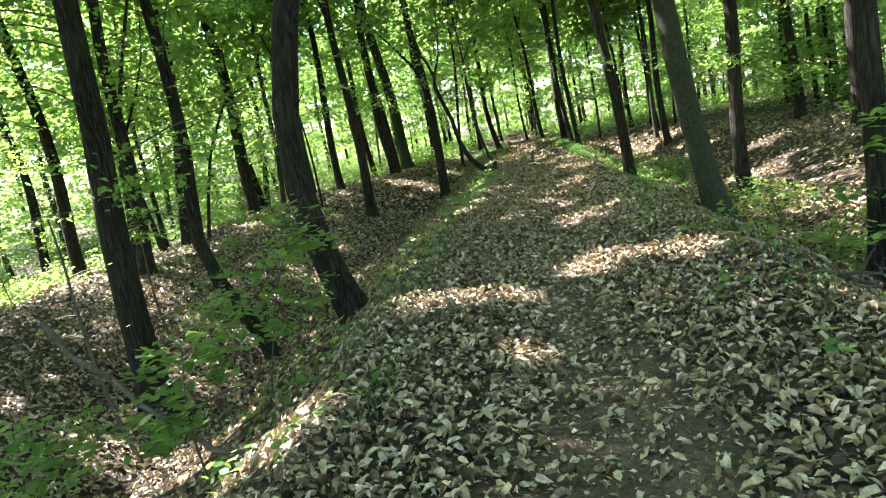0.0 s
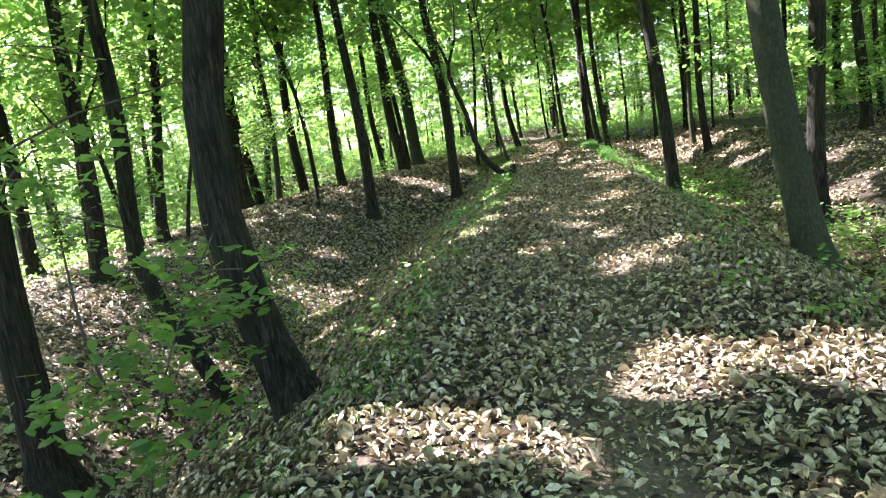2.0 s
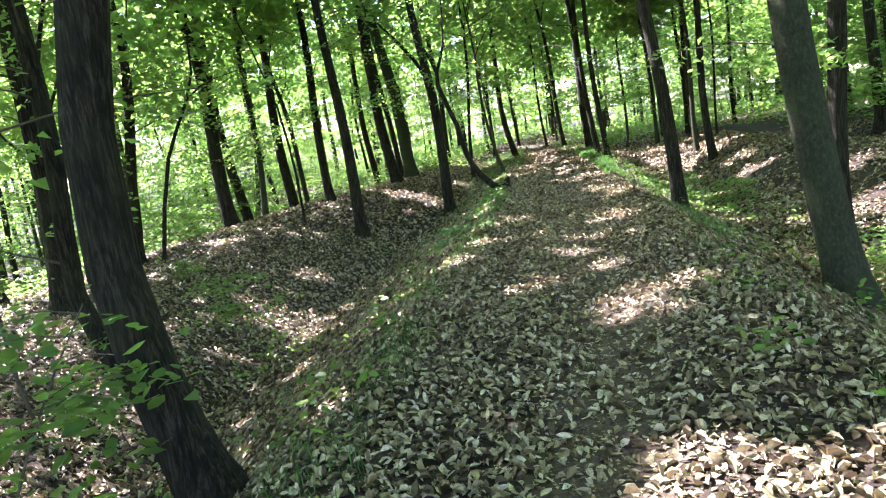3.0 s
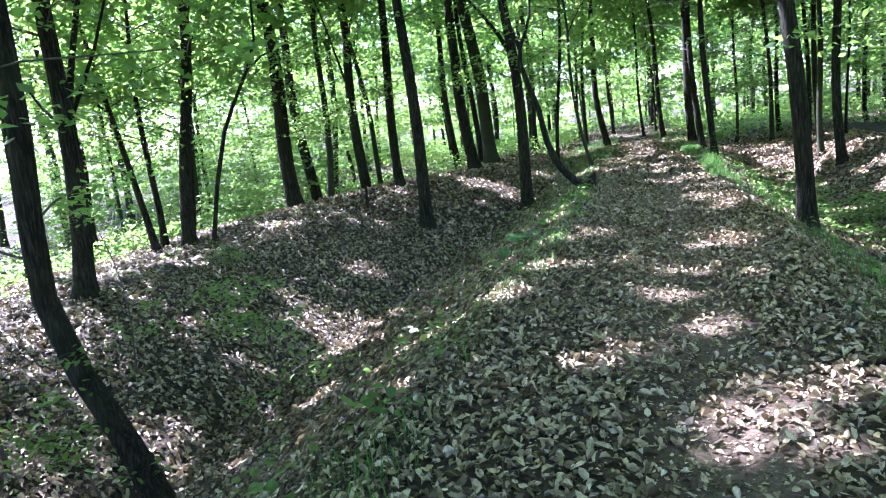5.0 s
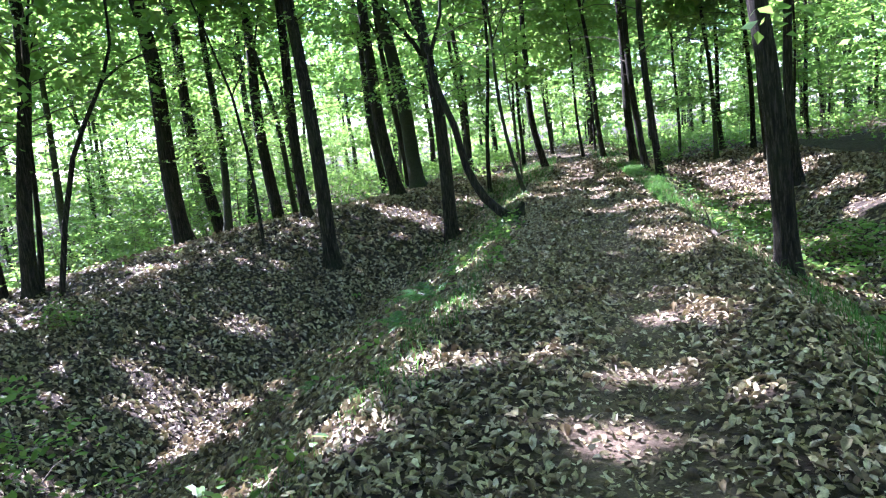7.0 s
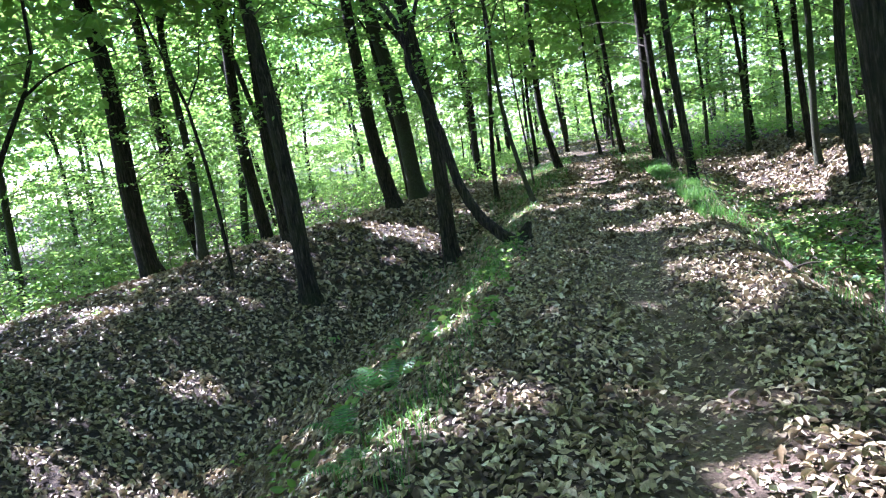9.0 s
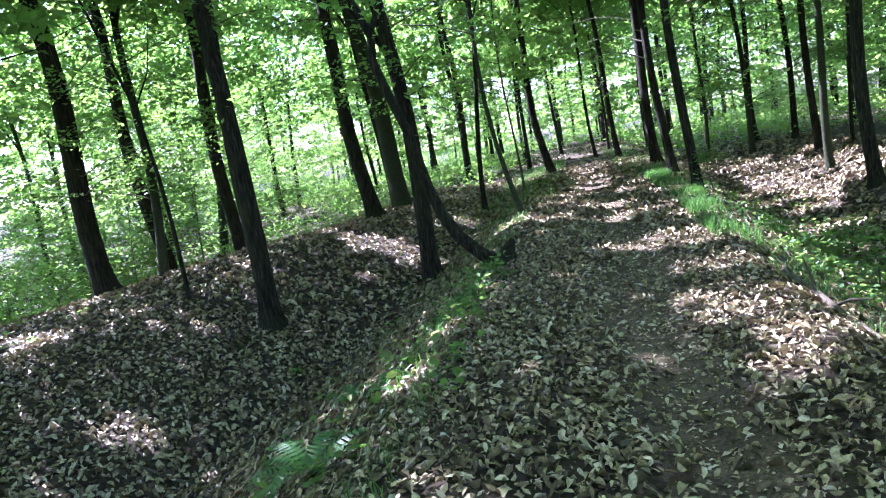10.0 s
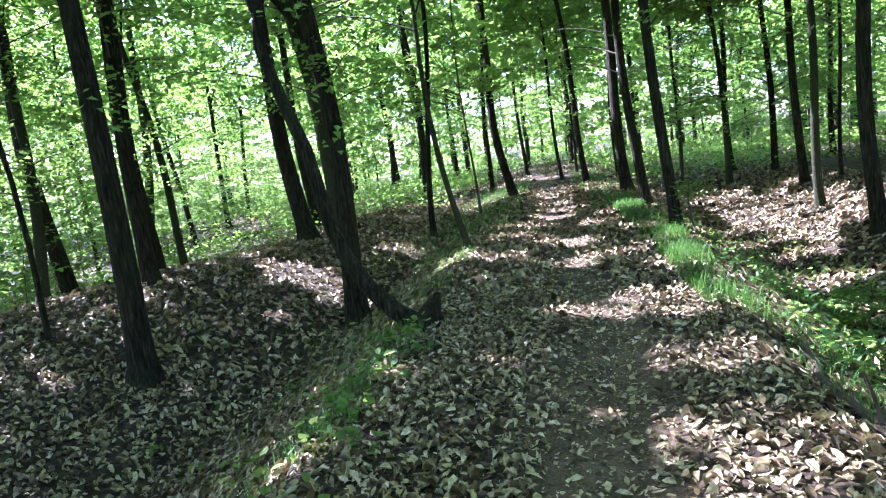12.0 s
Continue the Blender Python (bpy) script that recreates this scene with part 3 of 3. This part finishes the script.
build_saplings()
sapling(-2.95, 6.85, 2.0, 0.95, 17, 71, 0.11, True, (0.75, 0.5), sprig=10, low_at=0.42, label="broad-leaved sapling growing beside the thick trunk")
sapling(-2.85, 5.35, 1.15, 0.6, 10, 72, 0.115, True, low_at=0.45, label="small broad-leaved sapling in the ditch")
sapling(-4.3, 5.3, 1.6, 0.85, 13, 73, 0.10, True, label="small broad-leaved sapling in the ditch")
sapling(-5.2, 11.65, 1.9, 0.7, 9, 90, 0.085, True, (-0.3, 0.0), label="leafy sapling rising from the ditch bottom")
sapling(2.95, 6.5, 1.8, 0.8, 11, 91, 0.1, True, (0.1, 0.0), low_at=0.35, label="broad-leaved sapling at the edge of the bank")
sapling(-4.43, 14.0, 1.95, 0.9, 18, 74, 0.085, True, (-0.5, 0.0), label="leafy sapling rising from the ditch bottom")
sapling(-5.4, 8.3, 3.2, 0.7, 6, 85, 0.09, True, (-0.5, 0.1), stem=0.032, low_at=0.5, label="thin bare-stemmed sapling in the ditch")
sapling(-6.6, 11.8, 3.0, 0.6, 6, 86, 0.09, True, (-0.4, 0.1), stem=0.026, low_at=0.5, label="thin bare-stemmed sapling in the ditch")
sapling(-6.8, 14.1, 2.4, 0.5, 6, 75, 0.09, False, (-0.4, 0.0))
sapling(3.9, 12.3, 0.8, 0.8, 12, 78, 0.09, False, label="low leafy bush in the ditch")
sapling(3.3, 8.8, 0.7, 0.6, 9, 79, 0.09, True, label="low leafy bush in the ditch")
sapling(3.7, 23.6, 0.6, 0.9, 14, 80, 0.09, False, label="low leafy bush in the ditch")
sapling(3.3, 21.6, 0.5, 0.7, 12, 81, 0.09, False, label="low leafy bush in the ditch")
sapling(4.4, 20.6, 0.6, 0.7, 12, 82, 0.09, False, label="low leafy bush in the ditch")
sapling(-8.2, 19.0, 0.6, 0.5, 8, 83, 0.08, False)
sapling(2.45, 26.1, 0.9, 0.5, 9, 84, 0.08, False, label="leafy shoots at the foot of a tree")


for k, (x, y, h) in enumerate(((-12.2, 25.4, 1.5), (-12.8, 27.3, 1.7), (-13.4, 29.4, 1.8), (-11.95, 23.5, 1.2), (-14.6, 25.0, 1.9), (-12.9, 31.6, 1.6), (-15.0, 28.0, 2.1))):
    sapling(x, y, h, 1.25, 26, 300 + k, 0.11, None, sprig=13, low_at=0.1, name="bush", label="dense bright green leafy bush behind the crest")


def bent_tree():
    """A crooked young tree that grows sideways out of an old stump, then up."""
    top = new("bent_tree")
    x, y = -1.0, 21.8
    top.location = (x, y, float(ground_z(x, y)))
    stem = [(0.0, 0, 0.02), (-0.2, 0.02, 0.16), (-0.45, 0.05, 0.42), (-0.62, 0.07, 0.72), (-0.74, 0.08, 1.05), (-0.81, 0.1, 1.4), (-0.87, 0.1, 1.78), (-1.06, 0.12, 2.35), (-1.2, 0.15, 2.82), (-1.17, 0.18, 3.2)]
    part("trunk", mesh("trunk", *tube(stem, (0.1, 0.088, 0.082, 0.077, 0.072, 0.068, 0.064, 0.06, 0.056, 0.05), 9), OAK, True), top)
    part("limb", mesh("limb", *tube([(-1.18, 0.17, 3.12), (-1.3, 0.2, 3.5), (-1.46, 0.25, 3.8), (-1.6, 0.3, 4.5), (-1.65, 0.4, 5.6)], (0.048, 0.044, 0.04, 0.03, 0.015), 7), OAK, True), top)
    part("limb", mesh("limb", *tube([(-1.17, 0.18, 3.15), (-1.04, 0.2, 3.45), (-0.93, 0.3, 3.8), (-0.85, 0.4, 4.6), (-0.8, 0.5, 5.6)], (0.042, 0.036, 0.03, 0.02, 0.01), 6), OAK, True), top)
    stump = [(0.1, -0.04, -0.1), (0.12, -0.04, 0.05), (0.16, -0.03, 0.16), (0.24, -0.02, 0.3)]
    part("stump", mesh("stump", *tube(stump, (0.17, 0.14, 0.09, 0.03), 9, 0.3), OAK, True), top, "broken mossy stump")
    rng = np.random.default_rng(3)
    mids = np.array([(-1.3 + rng.normal(0, 0.7), 0.3 + rng.normal(0, 0.6), rng.uniform(1.9, 6.0)) for _ in range(36)])
    part("leaves", mesh("leaves", *leaves(rng, sprays(rng, mids, 16, 0.3, 0.08), 0.11, 0.4, False), LEAF), top)
    tagged(top, "crooked dark young tree bending sideways from a stump", "tree")


bent_tree()
tree(-1.05, 26.6, 0.085, -0.12, 0.0, B, h=9, crown=800, low=6, low_from=3.0, label="slim grey tree leaning beside the path", bow=-0.1)


def crooked(x, y, stem, arms, radius, seed, label):
    """A slim crooked young tree: a bent stem that parts into arms, with flat sprays of leaves."""
    rng = np.random.default_rng(seed)
    top = new("sapling")
    top.location = (x, y, float(ground_z(x, y)))
    part("stem", mesh("stem", *tube([(0, 0, -0.1)] + stem, radius * np.linspace(1.1, 0.5, len(stem) + 1), 8), OAK, True), top)
    ends = stem[len(stem) // 2:]
    for arm in arms:
        part("limb", mesh("limb", *tube(arm, radius * np.linspace(0.55, 0.15, len(arm)), 6), OAK, True), top)
        ends = ends + arm[1:]
    mids = np.repeat(np.array(ends), 3, 0) + rng.normal(0, 1, (3 * len(ends), 3)) * (0.5, 0.5, 0.25)
    for m in mids[::2]:
        near = min(ends, key=lambda q: (q[0] - m[0]) ** 2 + (q[1] - m[1]) ** 2 + (q[2] - m[2]) ** 2)
        part("twig", mesh("twig", *tube([near, (m + np.array(near)) / 2 + (0, 0, 0.05), m], (0.008, 0.006, 0.003), 4), TWIG, True), top)
    p = sprays(rng, mids, 16, 0.22, 0.05)
    part("leaves", mesh("leaves", *leaves(rng, p[shading(p + np.array(top.location))], 0.1, 0.35, None, 0.06), LEAF), top)
    return tagged(top, label, "sapling", "saplings")


crooked(-9.96, 20.98, [(0.24, 0.21, 1.37), (0.53, 0.46, 2.66), (0.77, 0.67, 3.29), (1.11, 0.97, 4.09), (1.32, 1.15, 4.79), (1.37, 1.2, 5.8)], [[(1.11, 0.97, 4.09), (1.43, 1.24, 4.4), (1.73, 1.51, 4.57), (2.3, 2.0, 4.75)]], 0.055, 201, "slim crooked dark sapling on the crest of the slope")
crooked(-7.11, 24.28, [(0.0, 0.0, 1.44), (-0.04, -0.02, 2.36), (-0.15, -0.07, 3.53), (-0.32, -0.15, 4.31), (-0.51, -0.25, 5.19), (-0.75, -0.35, 6.1)], [[(-0.15, -0.07, 3.53), (0.2, 0.0, 4.1), (0.35, 0.1, 4.9)]], 0.04, 202, "slim leaning dark sapling among dry leaves")
crooked(-9.85, 16.65, [(0.06, 0.04, 0.85), (0.19, 0.11, 2.53), (0.43, 0.26, 3.87), (0.74, 0.45, 5.18), (1.15, 0.7, 6.6)], [[(0.27, 0.16, 2.95), (0.81, 0.49, 4.21), (1.11, 0.68, 5.13), (1.28, 0.78, 6.19)], [(0.24, 0.15, 2.8), (-0.2, 0.1, 3.3), (-0.5, 0.0, 3.9)]], 0.075, 203, "slim forked dark sapling with thin upright arms")


def fern(x, y, fronds, length, seed):
    rng = np.random.default_rng(seed)
    top = new("fern")
    top.location = (x, y, float(ground_z(x, y)) - 0.02)
    for k in range(fronds):
        a = 6.28 * k / fronds + rng.uniform(-0.3, 0.3)
        size = length * rng.uniform(0.75, 1.1)
        q = np.linspace(0, 1, 15)
        r, z = size * 0.85 * q, size * (1.1 * q - 0.85 * q * q)
        rib = np.stack([np.cos(a) * r, np.sin(a) * r, z], -1)
        side = np.array([-np.sin(a), np.cos(a), 0])
        verts, faces = [], []
        for i in range(1, 15):
            w = size * 0.24 * math.sin(math.pi * (0.08 + 0.9 * q[i])) + 0.008
            d = rib[i] - rib[i - 1]
            for sgn in (1, -1):
                n = len(verts)
                tip = rib[i] + side * sgn * w + d * 0.9 - [0, 0, 0.2 * w]
                verts += [rib[i - 1] + d * 0.25, tip, rib[i] + d * 0.1]
                faces.append((n, n + 1, n + 2))
        part("frond", mesh("frond", verts, faces, FERN), top)
    return tagged(top, "green fern on the slope of the bank", "fern", "ferns")


fern(-1.7, 17.0, 8, 0.55, 1)
fern(-1.85, 16.4, 7, 0.42, 2)
fern(-1.5, 18.1, 6, 0.35, 3)
fern(-2.1, 18.9, 6, 0.4, 4)
fern(-1.35, 15.2, 6, 0.3, 5)
fern(-2.9, 16.3, 6, 0.32, 6)


def branch(points, radius, label, seed, twigs=3):
    """A fallen branch with broken side twigs, lying on the floor."""
    rng = np.random.default_rng(seed)
    p = np.array(points, float)
    q = np.linspace(0, 1, 9)
    line = np.stack([np.interp(q, np.linspace(0, 1, len(p)), p[:, k]) for k in range(2)], -1) + rng.normal(0, 0.03, (9, 2))
    lift = np.interp(q, np.linspace(0, 1, len(p)), p[:, 2])
    z = ground_z(line[:, 0], line[:, 1]) + radius * 0.7 + lift
    top = new("fallen_branch")
    top.location = (line[0, 0], line[0, 1], z[0])
    pts = np.column_stack([line, z]) - np.array(top.location)
    part("wood", mesh("wood", *tube(pts, radius * np.linspace(1, 0.55, 9), 8, 0.1), DEAD, True), top)
    for k in range(twigs):
        i = int(rng.integers(2, 8))
        d = rng.normal(0, 1, 3) * (0.3, 0.3, 0.1) + (0, 0, 0.12)
        part("side_twig", mesh("side_twig", *tube([pts[i], pts[i] + d * 0.6, pts[i] + d * 1.3 - (0, 0, 0.05)], radius * np.array([0.45, 0.3, 0.12]), 5), DEAD, True), top)
    return tagged(top, label, "branch", "fallen branches")


branch([(-4.75, 6.49, 2.25), (-3.53, 5.74, 1.06), (-2.61, 5.02, 0.22), (-2.07, 4.56, 0)], 0.03, "grey fallen branch lying across the ditch", 1, 5)
branch([(-6.2, 6.6, 0.1), (-4.4, 7.0, 0.05), (-3.6, 6.6, 0.02)], 0.025, "thin grey fallen branch among dry leaves", 2)
branch([(2.15, 21.2, 0.0), (1.95, 19.6, 0.02), (1.95, 17.9, 0.0)], 0.04, "weathered fallen log along the edge of the bank", 3, 2)
branch([(1.75, 6.2, 0.03), (2.1, 5.4, 0.1), (2.6, 4.9, 0.3)], 0.02, "thin dead branch on the edge of the bank", 4, 6)
branch([(1.7, 5.6, 0.05), (2.2, 5.9, 0.15), (2.7, 6.4, 0.25)], 0.015, "thin dead branch on the edge of the bank", 5, 6)
branch([(-5.6, 20.0, 0.0), (-4.4, 19.7, 0.02), (-3.6, 19.9, 0.0)], 0.02, "thin fallen branch at the bottom of the ditch", 6)
branch([(2.5, 14.6, 0.0), (2.9, 15.4, 0.03), (3.5, 15.8, 0.0)], 0.025, "dark fallen branch beside the bank", 7)


# ---- dry leaves, grass ----
def patchy(x, y):
    return 0.5 + 0.5 * np.sin(1.7 * x + 0.6 * y) * np.sin(1.3 * y - 0.8 * x + 2)


def build_litter():
    rng = np.random.default_rng(21)
    parts = []
    for x0, x1, y0, y1, density, size, fine in ((-2.3, 2.3, 1.2, 12, 590, 0.064, True), (-2.3, 2.3, 12, 23, 570, 0.064, True), (-8.5, -2.3, 2, 12, 300, 0.086, None), (-9, -2.3, 12, 24, 270, 0.09, None), (2.3, 5.2, 2, 24, 190, 0.1, None), (-2.3, 2.3, 23, 30, 230, 0.1, None),
                                                (-12, -2.3, 24, 40, 120, 0.125, None), (2.3, 8, 24, 40, 120, 0.125, None), (-2.3, 2.3, 30, 40, 120, 0.12, None), (-10, 7, -7, 1.6, 110, 0.1, None), (-16, -8.5, 1.6, 24, 110, 0.11, False), (4.5, 12, 4, 30, 60, 0.115, False), (-30, 30, 40, 70, 12, 0.18, False)):
        n = int((x1 - x0) * (y1 - y0) * density)
        x, y = rng.uniform(x0, x1, n), rng.uniform(y0, y1, n)
        off = (x - path_x(y) + 0.12 * np.sin(y * 1.1)) / (0.36 + 0.08 * np.sin(y * 0.7))
        bare = np.exp(-off ** 4) * (0.62 + 0.24 * smooth(8, 17, y) + 0.1 * np.sin(y * 2.1 + x * 3))
        keep = rng.random(n) > bare
        x, y = x[keep], y[keep]
        z = ground_z(x, y) + np.abs(rng.normal(0, 0.024, len(x))) + 0.006
        parts.append(leaves(rng, np.stack([x, y, z], -1), size, 0.3 if fine is False else 0.36, fine, 0.17, 0.5, floor_normal(x, y)))
    n = 15000
    y = rng.uniform(1.5, 30, n)
    x = path_x(y) + rng.normal(0, 0.32, n)
    parts.append(leaves(rng, np.stack([x, y, ground_z(x, y) + 0.006], -1), rng.uniform(0.016, 0.05, n), 0.25, False, 0.1, 0.6, floor_normal(x, y)))
    n = 42000
    x, y = rng.uniform(-3.2, 2.4, n), rng.uniform(1.5, 23, n)
    keep = (np.abs(x - path_x(y)) > 0.34) | (rng.random(n) < 0.3)
    x, y = x[keep], y[keep]
    n = len(x)
    parts.append(leaves(rng, np.stack([x, y, ground_z(x, y) + np.abs(rng.normal(0, 0.014, n)) + 0.008], -1), rng.uniform(0.018, 0.045, n), 0.4, False, 0.2, 0.45, floor_normal(x, y)))
    tagged(new("dry_leaves", mesh("dry_leaves", *joined(parts), LITTER, True)), "brown curled dry leaves covering the forest floor", "leaf litter", kind="stuff")


def build_twigs():
    rng = np.random.default_rng(31)
    pieces = []
    for k in range(260):
        x, y, a, s = rng.uniform(-6, 3.5), rng.uniform(2, 24), rng.uniform(0, 3.14), rng.uniform(0.08, 0.3)
        q = np.array([-1, 0, 1.0]) * s
        px, py = x + q * math.cos(a), y + q * math.sin(a) + rng.normal(0, 0.02, 3)
        pieces.append(tube(np.stack([px, py, ground_z(px, py) + 0.025 + rng.uniform(0, 0.02, 3)], -1), (0.005, 0.004, 0.002), 4))
    tagged(new("fallen_twigs", mesh("fallen_twigs", *joined(pieces), DEAD)), "thin broken twigs scattered among dry leaves", "twigs", kind="stuff")


def build_grass():
    rng = np.random.default_rng(41)
    parts = []
    for x0, x1, y0, y1, n, size in ((-1.75, -1.1, 4, 13, 2600, 0.13), (-1.4, -0.85, 13, 22, 2500, 0.15), (-1.5, -0.9, 18, 27, 2600, 0.16), (1.62, 2.15, 21.5, 33, 7500, 0.25), (1.9, 2.7, 13, 22, 3400, 0.17), (1.4, 2.3, 4, 14, 1800, 0.14), (-2.6, -0.5, 28, 46, 6000, 0.26),
                                    (1.2, 2.4, 30, 50, 3000, 0.24), (-12, -6, 33, 48, 5000, 0.3), (2.4, 4.2, 22, 34, 3000, 0.18), (-3.4, -1.4, 22, 31, 2200, 0.2)):
        x, y = rng.uniform(x0, x1, n), rng.uniform(y0, y1, n)
        keep = rng.random(n) < patchy(x * 2.2, y * 1.6) ** 1.5 * 1.3
        x, y = x[keep], y[keep]
        m = len(x)
        a, hgt, lean = rng.uniform(0, 6.28, m), size * rng.uniform(0.5, 1.3, m), rng.uniform(0.2, 0.9, m)
        c, s_ = np.cos(a), np.sin(a)
        w = 0.003 + 0.006 * size
        z = ground_z(x, y) - 0.01
        base = np.stack([x, y, z], -1)
        across = np.stack([-s_, c, 0 * c], -1) * w
        fwd = np.stack([c, s_, 0 * c], -1)
        mid = base + fwd * (0.25 * lean * hgt)[:, None] + [0, 0, 1] * (0.6 * hgt)[:, None]
        tip = base + fwd * (0.9 * lean * hgt)[:, None] + [0, 0, 1] * ((1 - 0.35 * lean) * hgt)[:, None]
        v = np.stack([base - across, base + across, mid + across * 0.7, mid - across * 0.7, tip], 1).reshape(-1, 3)
        f = np.array([[0, 1, 2], [0, 2, 3], [3, 2, 4]])[None] + (np.arange(m) * 5)[:, None, None]
        parts.append((v, f.reshape(-1, 3)))
    tagged(new("grass", mesh("grass", *joined(parts), GRASS)), "green woodland grass tufts along the bank", "grass", kind="stuff")


def build_herbs():
    rng = np.random.default_rng(51)
    mids = []
    for x0, x1, y0, y1, n in ((-2.3, -1.3, 3, 20, 60), (-4.5, -2, 8, 24, 40), (2.2, 4.8, 4, 30, 260), (2.4, 4.1, 19.5, 25.5, 210), (-1.4, -0.8, 17.5, 21.5, 30), (-14, -9, 14, 36, 150), (1.1, 1.7, 3, 12, 14), (-3.5, -2, 3, 7, 16)):
        x, y = rng.uniform(x0, x1, n), rng.uniform(y0, y1, n)
        mids.append(np.stack([x, y, ground_z(x, y) + rng.uniform(0.05, 0.2, n)], -1))
    p = sprays(rng, np.concatenate(mids), 9, 0.09, 0.03)
    p[:, 2] = np.maximum(p[:, 2], ground_z(p[:, 0], p[:, 1]) + 0.03)
    tagged(new("seedlings", mesh("seedlings", *leaves(rng, p, 0.085, 0.35, True, 0.05), LEAF)), "small green seedlings scattered over the litter", "seedlings", kind="stuff")


def build_far_woods():
    rng = np.random.default_rng(61)
    n = 3000
    a, d = rng.uniform(0, 6.28, n), rng.uniform(66, 135, n)
    z = -2.5 + 19.5 * rng.random(n) ** 1.35
    mid = np.stack([d * np.cos(a), 25 + d * np.sin(a), z], -1)
    p = sprays(rng, mid, 26, 1.6, 0.5)
    tagged(new("far_woods", mesh("far_woods", *leaves(rng, p, 1.15, 0.5, False), LEAF)), "dense green foliage of the surrounding woods", "woods", kind="stuff")


def build_undergrowth():
    rng = np.random.default_rng(71)
    parts = []
    for x0, x1, y0, y1, n, size in ((-22, -11.5, 12, 40, 700, 0.13), (-45, -12, 20, 80, 900, 0.22), (9, 40, 12, 80, 900, 0.2), (-30, 30, 48, 100, 900, 0.24), (-14, -3.2, 35, 60, 420, 0.15), (2.8, 11, 38, 62, 300, 0.15)):
        x, y = rng.uniform(x0, x1, n), rng.uniform(y0, y1, n)
        keep = (np.abs(x - path_x(y)) > 2.6) | (y > 62)
        x, y = x[keep], y[keep]
        mid = np.stack([x, y, ground_z(x, y) + rng.uniform(0.15, 0.7, len(x))], -1)
        p = sprays(rng, mid, 16, 0.4, 0.14)
        p[:, 2] = np.maximum(p[:, 2], ground_z(p[:, 0], p[:, 1]) + 0.04)
        parts.append(leaves(rng, p, size, 0.4, False))
    tagged(new("undergrowth", mesh("undergrowth", *joined(parts), LEAF)), "knee-high green undergrowth under the trees", "undergrowth", kind="stuff")


build_far_woods()
build_undergrowth()
build_litter()
build_twigs()
build_grass()
build_herbs()
